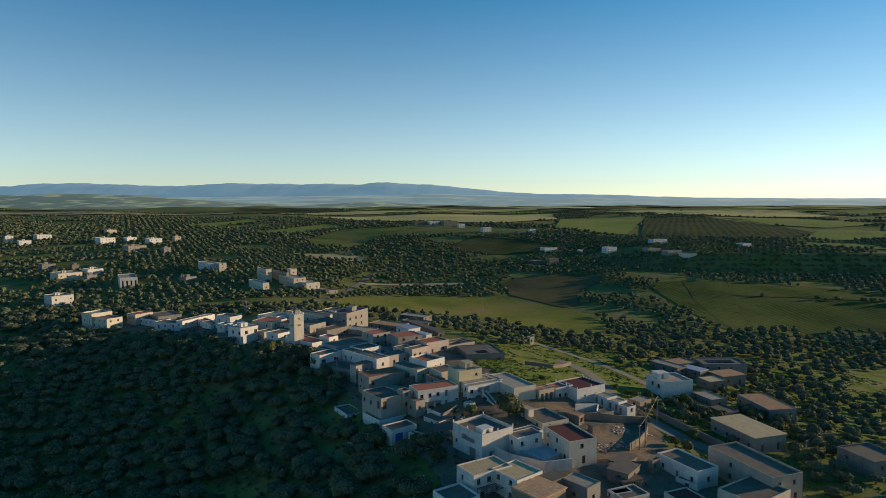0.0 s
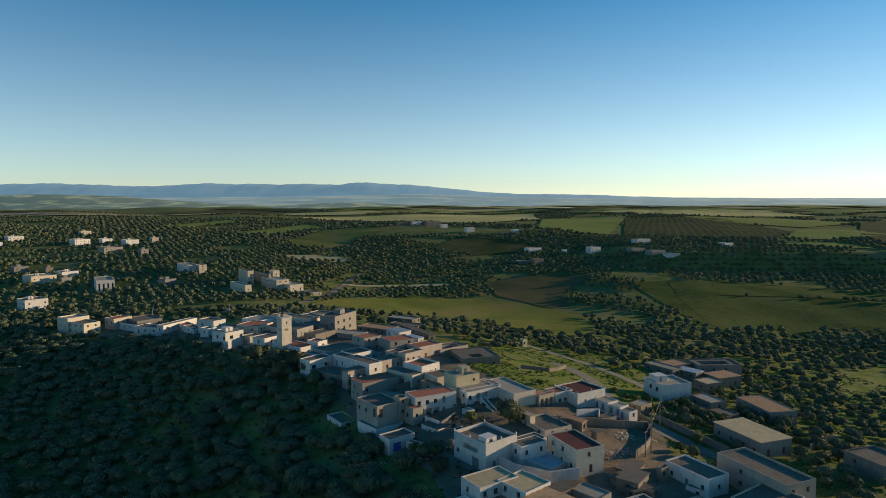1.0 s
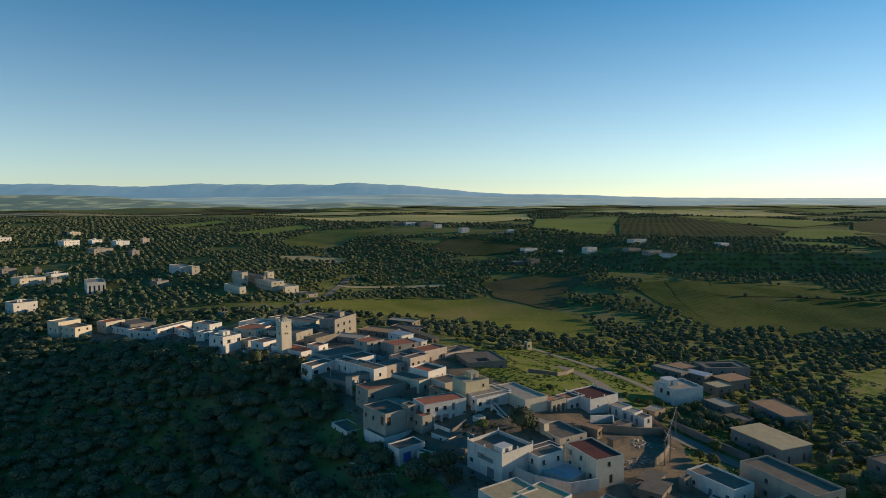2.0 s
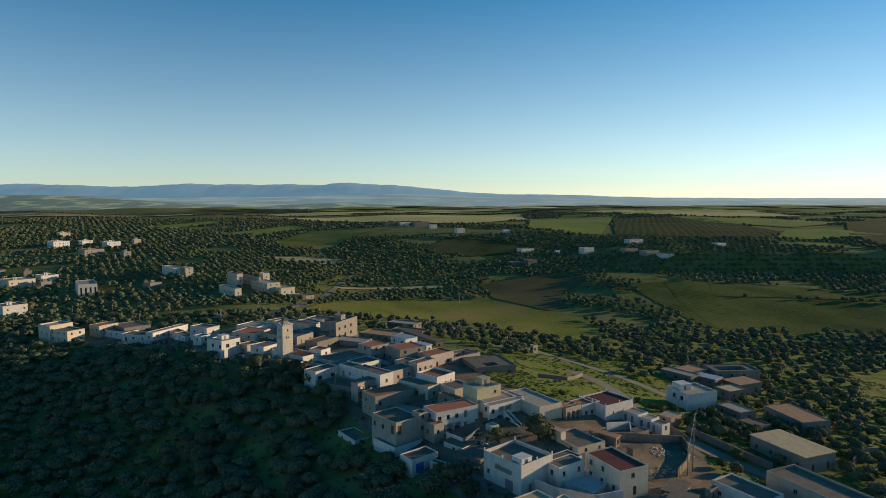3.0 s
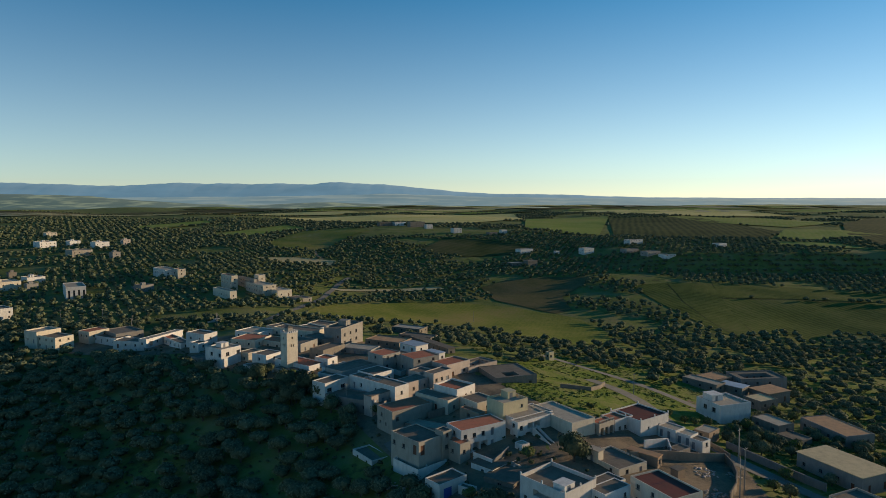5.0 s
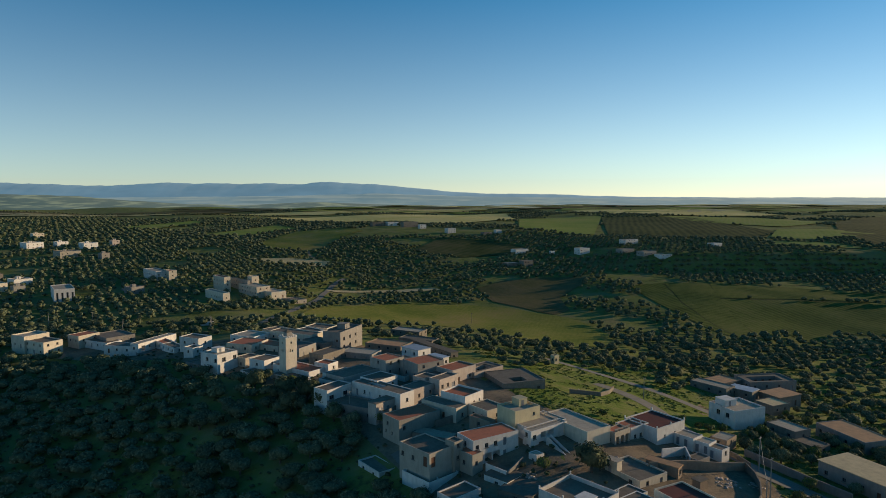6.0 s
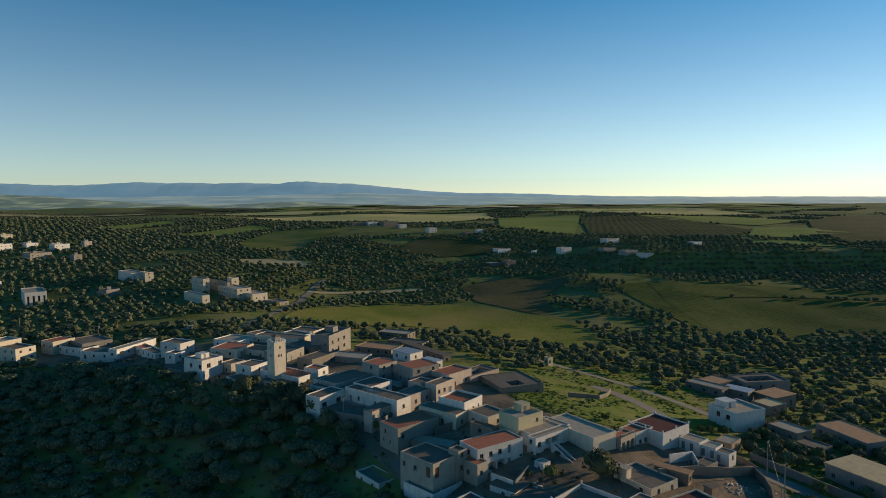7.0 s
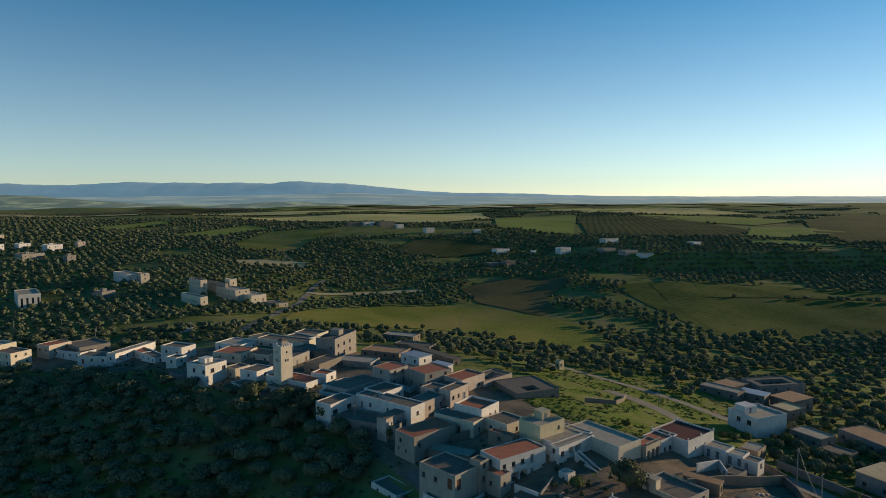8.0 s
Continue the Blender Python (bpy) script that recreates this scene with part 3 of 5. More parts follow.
field([(-489.6, 1191.2), (-409.0, 1383.0), (-371.2, 1319.3), (-423.6, 1153.3)], 'lime', 'bright green field among olive groves')
field([(-296.6, 1003.8), (-223.3, 1227.3), (-170.3, 1126.6), (-231.7, 985.9)], 'lime', 'green field among olive groves')
field([(-186.7, 881.4), (-161.5, 1040.3), (-95.8, 1054.2), (-58.5, 979.9), (-110.4, 799.3), (-165.8, 815.9)], 'green', 'olive green field beside a track')
field([(-173.2, 739.6), (-131.7, 746.7), (-87.5, 737.6), (-88.1, 706.2), (-142.8, 707.4)], 'pale', 'pale strip field')
field([(455.6, 811.5), (521.8, 794.6), (534.4, 738.8), (443.4, 781.2)], 'lime', 'yellow green field on the slope')
field([(-80.0, 591.4), (16.8, 624.1), (22.1, 616.9), (-70.6, 585.8)], 'pale', 'pale strip between tree rows')
field([(577.8, 984.0), (655.6, 971.5), (663.1, 887.4), (531.5, 829.1), (476.3, 843.2)], 'lime', 'green field on the plateau')
field([(570.1, 1398.4), (788.4, 1361.7), (799.2, 1160.9), (624.4, 1038.8), (559.3, 1179.1)], 'lime', 'green strip on the plateau')
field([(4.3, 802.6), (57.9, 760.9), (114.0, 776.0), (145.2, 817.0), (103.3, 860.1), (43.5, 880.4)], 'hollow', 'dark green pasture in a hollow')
field([(75.9, 261.0), (82.6, 263.3), (87.3, 254.8), (79.6, 243.3), (73.2, 246.6)], 'village', 'bare trodden earth beside the white house')
field([(14, 241), (12, 264), (30, 300), (62, 330), (100, 300), (92, 268), (76, 232), (66, 214), (58, 214), (40, 218), (24, 224)], 'meadow', 'rough lush grass below the village', wooded=True)
field([(186.3, 293.5), (221.5, 330.7), (268.0, 366.1), (220.9, 286.7), (190.1, 272.1)], 'meadow', 'bright meadow beside the groves')
field([(169.6, 345), (220.3, 386.8), (264.6, 412.8), (288.7, 411.3), (311.2, 379.0), (274, 340), (226, 284), (190.1, 268), (183, 293.5), (262, 366), (240, 372)], 'meadow', 'bright grass between the olive trees', wooded=True)
field([(190, 266), (225, 282), (151.8, 182.4), (129.0, 181.2), (134.3, 213.4), (146.0, 263.3), (168, 338), (200, 318), (184, 296)], 'meadow', 'bright grass below the olive trees', wooded=True)
STRIPS = random.Random(21)
for i in range(48):
    fy = 1720 + 1380 * (i / 48) ** 1.5
    fx, fw, fd, tilt = STRIPS.uniform(-.72, .72) * fy, STRIPS.uniform(.07, .20) * fy, STRIPS.uniform(.03, .075) * fy, STRIPS.uniform(-.12, .12)
    field([(fx - fw, fy - tilt * fw), (fx + fw, fy + tilt * fw), (fx + fw * STRIPS.uniform(.7, 1.1), fy + fd + tilt * fw), (fx - fw * STRIPS.uniform(.7, 1.1), fy + fd - tilt * fw)],
          STRIPS.choice(["gold", "gold", "lime", "lime", "pale", "brown"]), "distant strip of farmland on the plateau")
ribbon([(-26.0, 212.2), (-20.7, 197.7), (-14.9, 185.2), (-6.2, 176.0), (2.5, 169.8), (8.3, 163.9)], 4.0, ASPHALT, 'lane', 'grey lane along the lower houses')
ribbon([(60.5, 223.2), (63.7, 203.9), (70.3, 191.5), (76.0, 180.0)], 4.0, ASPHALT, 'lane', 'grey lane beside the yards')
ribbon([(-100.8, 399.8), (-97.1, 443.2), (-88.9, 503.6), (-81.4, 541.3), (-77.5, 587.4), (-72.6, 623.8), (-66.1, 642.8)], 4.5, ASPHALT, 'road', 'narrow asphalt road leaving the village')
ribbon([(49.5, 272.5), (54.5, 268.6), (58.6, 264.8), (60.6, 255.2), (60.0, 241.0), (59.6, 230.0), (61.0, 222.0)], 5.4, ASPHALT, 'lane', 'worn grey lane along the village edge')
ribbon([(64.2, 197.9), (68.1, 191.3), (71.9, 184.0), (76.6, 177.0), (83.1, 169.3)], 4.0, ASPHALT, 'lane', 'grey lane beside a long wall')
ribbon([(36.0, 325.0), (47.7, 306.0), (53.6, 292.5), (63.2, 286.0), (69.7, 275.8), (75.2, 265.5), (79.4, 255.4), (84.2, 247.0)], 4.0, ASPHALT, 'lane', 'narrow grey lane below the village')
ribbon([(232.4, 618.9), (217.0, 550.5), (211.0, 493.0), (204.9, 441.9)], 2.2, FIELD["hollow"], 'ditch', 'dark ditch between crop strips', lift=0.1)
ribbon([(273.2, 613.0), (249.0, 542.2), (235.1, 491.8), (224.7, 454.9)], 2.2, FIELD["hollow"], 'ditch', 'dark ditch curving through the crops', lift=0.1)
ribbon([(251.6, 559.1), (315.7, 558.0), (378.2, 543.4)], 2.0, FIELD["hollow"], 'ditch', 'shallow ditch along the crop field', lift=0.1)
ribbon([(-164.6, 1094.1), (-151.9, 949.2), (-124.0, 839.8), (-113.2, 770.8), (-94.9, 722.7)], 3.0, DIRT, 'track', 'farm track across the fields')

# ---- the village ----
house(-164.7, 366.0, 45, 14.0, 17.1, 12.2, 4.0, wall='concrete', roof='slab', par=.4)
house(-141.4, 343.4, 66, 24.3, 4.6, 14.0, 4.0, wall='white', roof='pale', par=.12, R=[(3,.2,2.2,2.4,'o'),(7,1.2,1,1.2,'w'),(11,.2,1.2,2.2,'d'),(15,1.2,1,1.2,'w')])
house(-145.3, 345.1, 75, 7.7, 14.0, 12.6, 3.6, wall='white', roof='slab', par=.15)
house(-141.4, 342.3, 40, 10.8, 19.5, 10.0, 5.6, wall='concrete', roof='slab', par=.4, R=[], L=[])
house(-130.4, 345.6, 40, 5.5, 14.5, 13.2, 3.6, wall='white', roof='terra', par=.3)
house(-122.7, 334.4, 40, 5.4, 13.7, 13.8, 3.2, wall='white', roof='slab', par=.3)
house(-2.5, 297.7, 30, 3.7, 30.0, 17.6, 3.4, wall='stone', roof='slab', par=.1)
house(-10.6, 253.5, 42, 7.8, 10.3, 20.9, 4.4, wall='grey', roof='slab', par=.2)
house(8.6, 203.6, 31, 13.4, 8.6, 19.95, 4.6, wall='white', roof='pale', par=.12, windows=False)
house(47.9, 150.0, 44, 4.7, 8.0, 11.8, 3.0, wall='stone', roof='slab', par=.15)
house(53.3, 158.4, 34, 3.2, 1.4, 13.6, 3.4, wall='stone', roof='slab', par=.2)
house(59.0, 162.2, 37, 5.4, 3.7, 12.6, 3.6, wall='pink', roof='rust', par=.4)
house(62.1, 151.3, 41, 7.6, 5.8, 10.6, 3.0, wall='white', roof='slab', par=.3)
house(42.9, 153.3, 45, 4.5, 4.1, 12.6, 2.6, wall='stone', roof='slab', par=.1)
house(8.0, 212.5, 34, 2.8, 7.1, 20.6, 3.4, wall='cream', roof='slab', par=.3)
house(103.0, 283.6, 25, 15.3, 9.4, 5.4, 3.2, wall='stone', roof='rust', par=.2)
house(-79.1, 345.0, 45, 9.4, 12.2, 18.0, 3.6, wall='cream', roof='slab', par=.3)
house(-61.5, 339.6, 45, 6.5, 13.3, 18.6, 3.8, wall='white', roof='slab', par=.3)
house(-84.7, 320.0, 45, 6.0, 12.3, 18.6, 3.8, wall='cream', roof='rust', par=.3)
house(-55.2, 313.8, 45, 7.6, 13.7, 19.0, 4.0, wall='stone', roof='slab', par=.3)
house(-43.3, 255.9, 45, 10.2, 10.4, 20.2, 3.6, wall='white', roof='slab', par=.25)
house(-265.0, 522.2, 30, 13.1, 30.0, 15.6, 10.4, wall='white', roof='pale', par=.6, group='hamlet houses', R=[(2,1.2,1.3,6.5,'w'),(5.2,1.2,1.3,6.5,'w'),(8.4,1.2,1.3,6.5,'w'),(11.6,1.2,1.3,6.5,'w'),(14.8,1.2,1.3,6.5,'w')], L=[(3,1.2,1.3,1.3,'w'),(7,1.2,1.3,1.3,'w'),(3,5,1.3,1.3,'w'),(7,5,1.3,1.3,'w')])
house(-143.0, 505.2, 38, 5.2, 30.0, 13.6, 8.4, wall='cream', roof='pale', par=.5, group='hamlet houses')
house(-153.1, 550.9, 38, 5.2, 19.7, 19.6, 8.0, wall='cream', roof='terra', par=.4, group='hamlet houses')
house(-124.8, 532.1, 38, 11.1, 30.0, 14.0, 6.5, wall='cream', roof='pale', par=.4, group='hamlet houses')
house(-135.6, 552.3, 38, 2.0, 30.0, 16.5, 7.0, wall='sand', roof='pale', par=.4, group='hamlet houses')
house(-133.6, 558.3, 38, 6.0, 7.1, 19.0, 8.0, wall='cream', roof='pale', par=.4, group='hamlet houses')
house(-113.2, 527.6, 38, 12.2, 19.7, 10.5, 5.0, wall='cream', roof='pale', par=.4, group='hamlet houses')
house(-95.4, 520.5, 38, 10.3, 16.7, 5.2, 3.6, wall='sand', roof='slab', par=.3, group='hamlet houses')
house(-219.2, 595.0, 38, 10.6, 30.0, 20.0, 5.0, wall='white', roof='pale', par=.4, group='hamlet houses')
house(-208.7, 594.9, 38, 6.8, 10.9, 20.4, 6.0, wall='cream', roof='terra', par=.4, group='hamlet houses')
house(-217.5, 541.6, 38, 6.0, 28.3, 10.2, 6.0, wall='concrete', roof='slab', par=.4, group='hamlet houses')
house(-25.4, 215.2, 34, 14.4, 8.0, 19.2, 7.4, wall='sand', roof='terra', par=.13, R=[(1.8,4.4,1.0,1.1,'w')], L=[(2.4,4.8,.9,1.0,'w'),(1.6,2.6,.6,.8,'w'),(4.6,2.6,.6,.8,'w')])
house(-18.8, 190.7, 38, 8.6, 11.2, 19.5, 4.6, wall='sand', roof='slab', par=.3, R=[(1.3,1.0,1.4,2.5,'r')], L=[(1.3,1.5,1.0,1.1,'w'),(5.2,1.5,1.0,1.1,'w'),(9.6,1.0,1.4,2.5,'r')])
house(-12.4, 194.6, 38, 3.0, 3.2, 20.6, 6.0, wall='sand', roof='slab', par=.2, L=[(1.5,3.4,.9,1.0,'w')])
house(-19.0, 188.6, 38, 9.6, 10.0, 13.4, 3.0, wall='white', roof='slab', par=.7, windows=False, extra=' round a raised terrace')
house(-8.3, 192.1, 36, 3.5, 5.3, 18.2, 4.4, wall='sand', roof='terra', par=.15, R=[(1.4,1.6,.9,1.0,'w')])
house(-7.7, 195.2, 27, 14.2, 7.2, 20.5, 6.4, wall='white', roof='terra', par=.13, R=[(1.3,3.9,1.1,1.2,'w'),(4.1,3.9,1.1,1.2,'w'),(6.9,3.9,1.1,1.2,'w'),(9.8,3.4,1.0,2.1,'d'),(2.0,.2,2.2,2.3,'o'),(4.6,.2,2.2,2.3,'o'),(7.2,.2,2.2,2.3,'o'),(9.8,.1,1,2.1,'d')])
house(8.1, 201.2, 31, 13.4, 3.0, 20.1, 6.0, wall='white', roof='pale', par=.15, R=[(1.4,3.6,1.2,1.2,'w'),(4.6,3.5,2.0,1.6,'o'),(7.2,3.5,2.4,1.6,'o'),(4.0,.2,2.0,2.4,'o'),(6.5,.2,2.0,2.4,'o'),(9.0,.2,2.0,2.4,'o')])
house(22.6, 200.0, 28, 8.6, 17.4, 20.0, 5.0, wall='cream', roof='pale', par=.3, R=[], L=[(2.0,.3,1.2,2.4,'r'),(4.6,.5,2.0,2.2,'o'),(8,2.2,.9,1.0,'w')])
# maroon here is the parapet's shadow painted over a terracotta roof; the wing is its lit part
house(44.1, 206.4, 30, 12.4, 11.0, 17.7, 4.8, wall='white', roof='maroon', par=.35, L=[(2.4,.1,2.6,3.2,'o')], R=[(3.5,1.8,.7,.7,'w'),(8,1.8,.7,.7,'w')], posts=True)
house(37.2, 207.6, 30, 7.6, 5.4, 17.72, 4.8, wall='white', roof='terra', par=.3, R=[(2.0,1.4,1.1,1.2,'w'),(4.4,1.4,1.1,1.2,'w')], L=[(2.4,.1,1.1,2.2,'d')])
house(53.6, 204.9, 33, 4.7, 5.8, 15.2, 3.0, wall='white', roof='pale', par=.15, L=[(1.2,.05,1,2.1,'d'),(3.6,.05,1,2.1,'d')])
house(56.6, 202.2, 36, 4.3, 4.5, 14.6, 3.0, wall='white', roof='pale', par=.15, L=[(1.2,.05,1,2.1,'d'),(3.6,.05,1,2.1,'d')])
house(58.6, 199.2, 32, 3.8, 4.0, 14.0, 3.0, wall='white', roof='slab', par=.15, L=[(1.2,.05,1,2.1,'d'),(3.6,.05,1,2.1,'d')])
house(5.3, 207.5, 30, 9.0, 7.4, 23.4, 6.5, wall='yellow', roof='pale', par=.6, R=[(6.8,4.2,.8,.9,'w')], L=[], huts=((4.6,3.6,7.6,6.6,2.0),))
house(-1.0, 210.4, 40, 2.4, 7.7, 19.8, 3.4, wall='brown', roof='terra', par=.2)
house(-5.8, 225.9, 45, 9.0, 9.4, 22.0, 5.2, wall='white', roof='terra', par=.6, R=[(4.4,1.2,.9,1.8,'r'),(7,2.4,.7,.8,'w')], L=[])
house(-9.0, 221.1, 44, 5.2, 13.4, 20.2, 4.4, wall='cream', roof='slab', par=.12, L=[(2.4,1.4,.8,.9,'w'),(5.6,.2,1.0,2.1,'d'),(8.6,.2,1.0,2.1,'r')])
house(-47.2, 241.2, 48, 10.8, 6.0, 20.4, 4.6, wall='white', roof='slab', par=.3, R=[(2,1.4,2,1.3,'w'),(5,.5,2.2,2.4,'p'),(8,1.4,2,1.3,'w'),(10.6,1.4,2,1.3,'w')])
house(-24.6, 233.4, 44, 6.1, 22.0, 21.0, 4.2, wall='white', roof='slab', par=.2, court=(.25,.45,.75,.8), L=[(2.5,.1,1,2.1,'d'),(6,1.2,.9,1.2,'w'),(9,.1,1.4,2.2,'p'),(13,1.4,.8,.8,'w'),(19,1.4,.8,.8,'w')])
house(-20.3, 237.7, 44, 9.8, 6.0, 21.0, 4.2, wall='pink', roof='slab', par=.2)
house(-31.7, 247.4, 44, 9.3, 8.1, 21.3, 4.2, wall='white', roof='slab', par=.2)
house(-16.1, 247.3, 44, 6.3, 5.6, 21.6, 4.2, wall='pink', roof='slab', par=.3)
house(-29.2, 229.4, 58, 8.3, 21.2, 17.2, 4.0, wall='concrete', roof='slab', par=.4)
house(-28.9, 261.6, 42, 8.6, 8.2, 24.2, 6.0, wall='grey', roof='terra', par=.13)
house(-18.1, 255.8, 31, 10.9, 9.2, 24.2, 6.0, wall='grey', roof='terra', par=.13)
house(-6.5, 253.4, 40, 11.5, 7.9, 22.4, 5.0, wall='pink', roof='terra', par=.25)
house(-11.9, 242.7, 45, 9.5, 4.4, 22.4, 4.4, wall='pink', roof='slab', par=.25, R=[(1.5,1.3,1.1,1.2,'w'),(4.2,1.3,1.1,1.2,'w'),(7,.1,1.6,2.2,'d')])
house(1.6, 258.9, 38, 15.0, 8.5, 19.9, 3.6, wall='pink', roof='slab', par=.2, court=(.25,.2,.8,.75), R=[(6,.05,1.6,2.2,'r')])
house(9.6, 246.6, 15, 15.4, 16.0, 19.4, 4.4, wall='stone', roof='slab', par=.2, court=(.3,.1,.62,.4))
house(-56.3, 271.6, 49, 8.0, 19.6, 18.3, 4.0, wall='white', roof='terra', par=.3, L=[(3,1.6,.7,.8,'w'),(7,1.6,.7,.8,'w'),(11,1.6,.7,.8,'w')])
house(-92.2, 288.1, 51, 9.3, 10.1, 21.3, 6.8, wall='white', roof='pale', par=.4, R=[(3,3.7,1.6,1.5,'w'),(8,3.7,1.6,1.5,'w')], L=[(4,3.7,1.4,1.4,'w'),(9,3.7,1.4,1.4,'w'),(6,1,1,1.2,'w')], huts=((3,4,6.5,7.5,1.6),))
house(-77.5, 276.0, 36, 7.6, 8.8, 16.7, 4.2, wall='white', roof='slab', par=.3)
house(-74.0, 283.3, 55, 8.3, 7.7, 19.8, 3.6, wall='white', roof='slab', par=.2)
house(-48.0, 315.7, 63, 19.0, 8.7, 23.2, 8.6, wall='concrete', roof='slab', par=.6, R=[(3,1.2,1.5,1.4,'w'),(8,1.2,1.5,1.4,'w'),(13,1.2,1.5,1.4,'w'),(3,4.6,1.5,1.4,'w'),(8,4.6,1.5,1.4,'w'),(13,4.6,1.5,1.4,'w')], huts=((9,3,13,7,2.2),))
house(-52.8, 288.0, 54, 13.1, 7.2, 20.4, 4.4, wall='stone', roof='slab', par=.3)
house(-49.9, 276.7, 54, 5.6, 6.6, 19.6, 3.6, wall='white', roof='terra', par=.3)
house(-61.6, 328.7, 58, 7.9, 24.1, 19.5, 4.4, wall='cream', roof='slab', par=.3)
house(-56.8, 349.8, 58, 8.8, 13.1, 18.3, 4.4, wall='cream', roof='slab', par=.4)
house(-87.9, 332.2, 58, 11.8, 13.5, 18.4, 3.8, wall='white', roof='pale', par=.3)
house(-84.3, 312.3, 67, 12.1, 12.5, 19.4, 3.6, wall='cream', roof='terra', par=.2)
house(-63.6, 302.0, 61, 12.1, 10.6, 19.8, 4.0, wall='grey', roof='slab', par=.3)
house(-200.8, 362.2, 58, 12.2, 10.4, 14.6, 6.0, wall='cream', roof='pale', par=.6)
house(-188.9, 355.9, 58, 9.3, 15.3, 12.8, 6.4, wall='cream', roof='slab', par=.4)
house(-178.4, 367.6, 58, 11.1, 8.5, 13.2, 4.2, wall='cream', roof='terra', par=.2)
house(-162.6, 361.4, 58, 8.1, 22.6, 10.8, 3.4, wall='white', roof='slab', par=.2)
house(-110.6, 329.1, 58, 7.8, 11.7, 18.9, 4.2, wall='white', roof='slab', par=.4)
house(-110.3, 319.5, 58, 5.5, 5.5, 17.0, 3.6, wall='white', roof='slab', par=.4)
house(82.1, 234.0, 15, 12.7, 11.3, 12.0, 6.6, wall='white', roof='pale', par=.4, L=[(4.2,3.6,1.6,1.5,'w'),(8.2,3.6,1.6,1.5,'w')], R=[], huts=((1.4,5.5,6.0,10.0,2.0),))
house(90.4, 180.7, 18, 11.4, 18.2, 10.9, 4.4, wall='concrete', roof='tan', par=.08)
house(112.4, 215.9, 9, 10.6, 18.1, 7.6, 4.0, wall='concrete', roof='rust', par=.12)
house(95.7, 223.6, 19, 6.9, 10.2, 8.6, 3.6, wall='stone', roof='pale', par=.2)
house(97.2, 215.8, 22, 6.4, 16.4, 6.6, 3.2, wall='stone', roof='slab', par=.2)
house(102.9, 276.5, 31, 6.4, 15.4, 6.0, 3.6, wall='stone', roof='pale', par=.2)
house(111.9, 273.7, 35, 6.0, 9.7, 5.2, 3.4, wall='stone', roof='tin', par=.1)
house(119.6, 268.1, 19, 11.8, 9.2, 4.4, 4.0, wall='stone', roof='rust', par=.1)
house(118.0, 285.3, 1, 20.1, 11.8, 5.6, 3.8, wall='concrete', roof='slab', par=.3, court=(.15,.2,.8,.75))
house(108.2, 254.4, 19, 8.7, 7.9, 6.2, 3.6, wall='stone', roof='tan', par=.2)
house(77.2, 145.3, 20, 9.4, 20.7, 15.0, 6.8, wall='sand', roof='slab', par=.5)
house(62.3, 152.0, 27, 7.3, 13.2, 13.6, 4.4, wall='white', roof='slab', par=.4)
house(69.2, 136.3, 33, 13.5, 9.7, 13.0, 4.4, wall='cream', roof='slab', par=.4)
house(54.4, 139.4, 23, 6.7, 6.6, 11.6, 3.8, wall='cream', roof='maroon', par=.3)
house(114.3, 164.8, 16, 11.1, 11.5, 10.6, 3.8, wall='stone', roof='slab', par=.4)
house(7.1, 143.8, 32, 11.1, 7.2, 16.2, 6.0, wall='white', roof='tan', par=.25, R=[(1.5,3.6,1,1.2,'w'),(4.5,3.6,1.2,1.2,'w'),(7.5,3.6,1.2,1.2,'w'),(3,.2,2.2,2.4,'o'),(6,.2,2.2,2.4,'o')], L=[(2.5,3.4,.9,1.1,'w')])
house(16.9, 141.4, 39, 8.5, 8.8, 16.1, 6.0, wall='white', roof='tan', par=.25)
house(2.2, 135.3, 34, 7.5, 8.1, 13.6, 5.0, wall='white', roof='slab', par=.5)
house(20.8, 133.6, 41, 9.2, 8.2, 15.2, 4.4, wall='brown', roof='pantile', par=.0, tiles=True)
house(24.8, 142.8, 37, 5.3, 3.6, 15.2, 4.4, wall='brown', roof='slab', par=.0)
house(32.6, 140.0, 42, 5.1, 7.4, 15.0, 4.6, wall='concrete', roof='pale', par=.2)
house(44.8, 150.3, 51, 7.1, 5.4, 13.6, 3.2, wall='stone', roof='slab', par=.1)
house(41.3, 141.2, 24, 7.4, 5.6, 11.8, 3.4, wall='cream', roof='slab', par=.3)
house(10.1, 160.9, 37, 10.9, 12.3, 19.4, 7.2, wall='white', roof='slab', par=.9, L=[(1.6,2.2,.9,.9,'w'),(6.5,3.9,5.5,1.4,'o'),(8.4,.05,2.6,2.6,'d')], R=[(3,.05,1,2.1,'d')], huts=((1.2,1.0,4.6,4.0,1.6),), posts=True)
house(19.4, 163.4, 31, 8.4, 4.5, 17.6, 3.6, wall='white', roof='slab', par=.12)
house(32.1, 158.3, 22, 8.3, 12.6, 18.6, 6.4, wall='cream', roof='maroon', par=.35)
house(28.7, 180.5, 27, 9.5, 11.9, 15.4, 3.0, wall='cream', roof='slab', par=.4)
house(25.5, 186.5, 34, 2.0, 3.4, 17.4, 3.4, wall='cream', roof='pale', par=.1)
house(-14.6, 177.3, 37, 8.6, 5.2, 14.6, 4.0, wall='white', roof='slab', par=.3, L=[(2.0,1.4,.8,.8,'w')], R=[(2.6,.05,2.6,2.6,'b'),(7.5,.05,1.2,2.1,'d')])
house(-30.8, 201.8, 33, 5.4, 10.4, 10.6, 3.2, wall='white', roof='slab', par=.4)

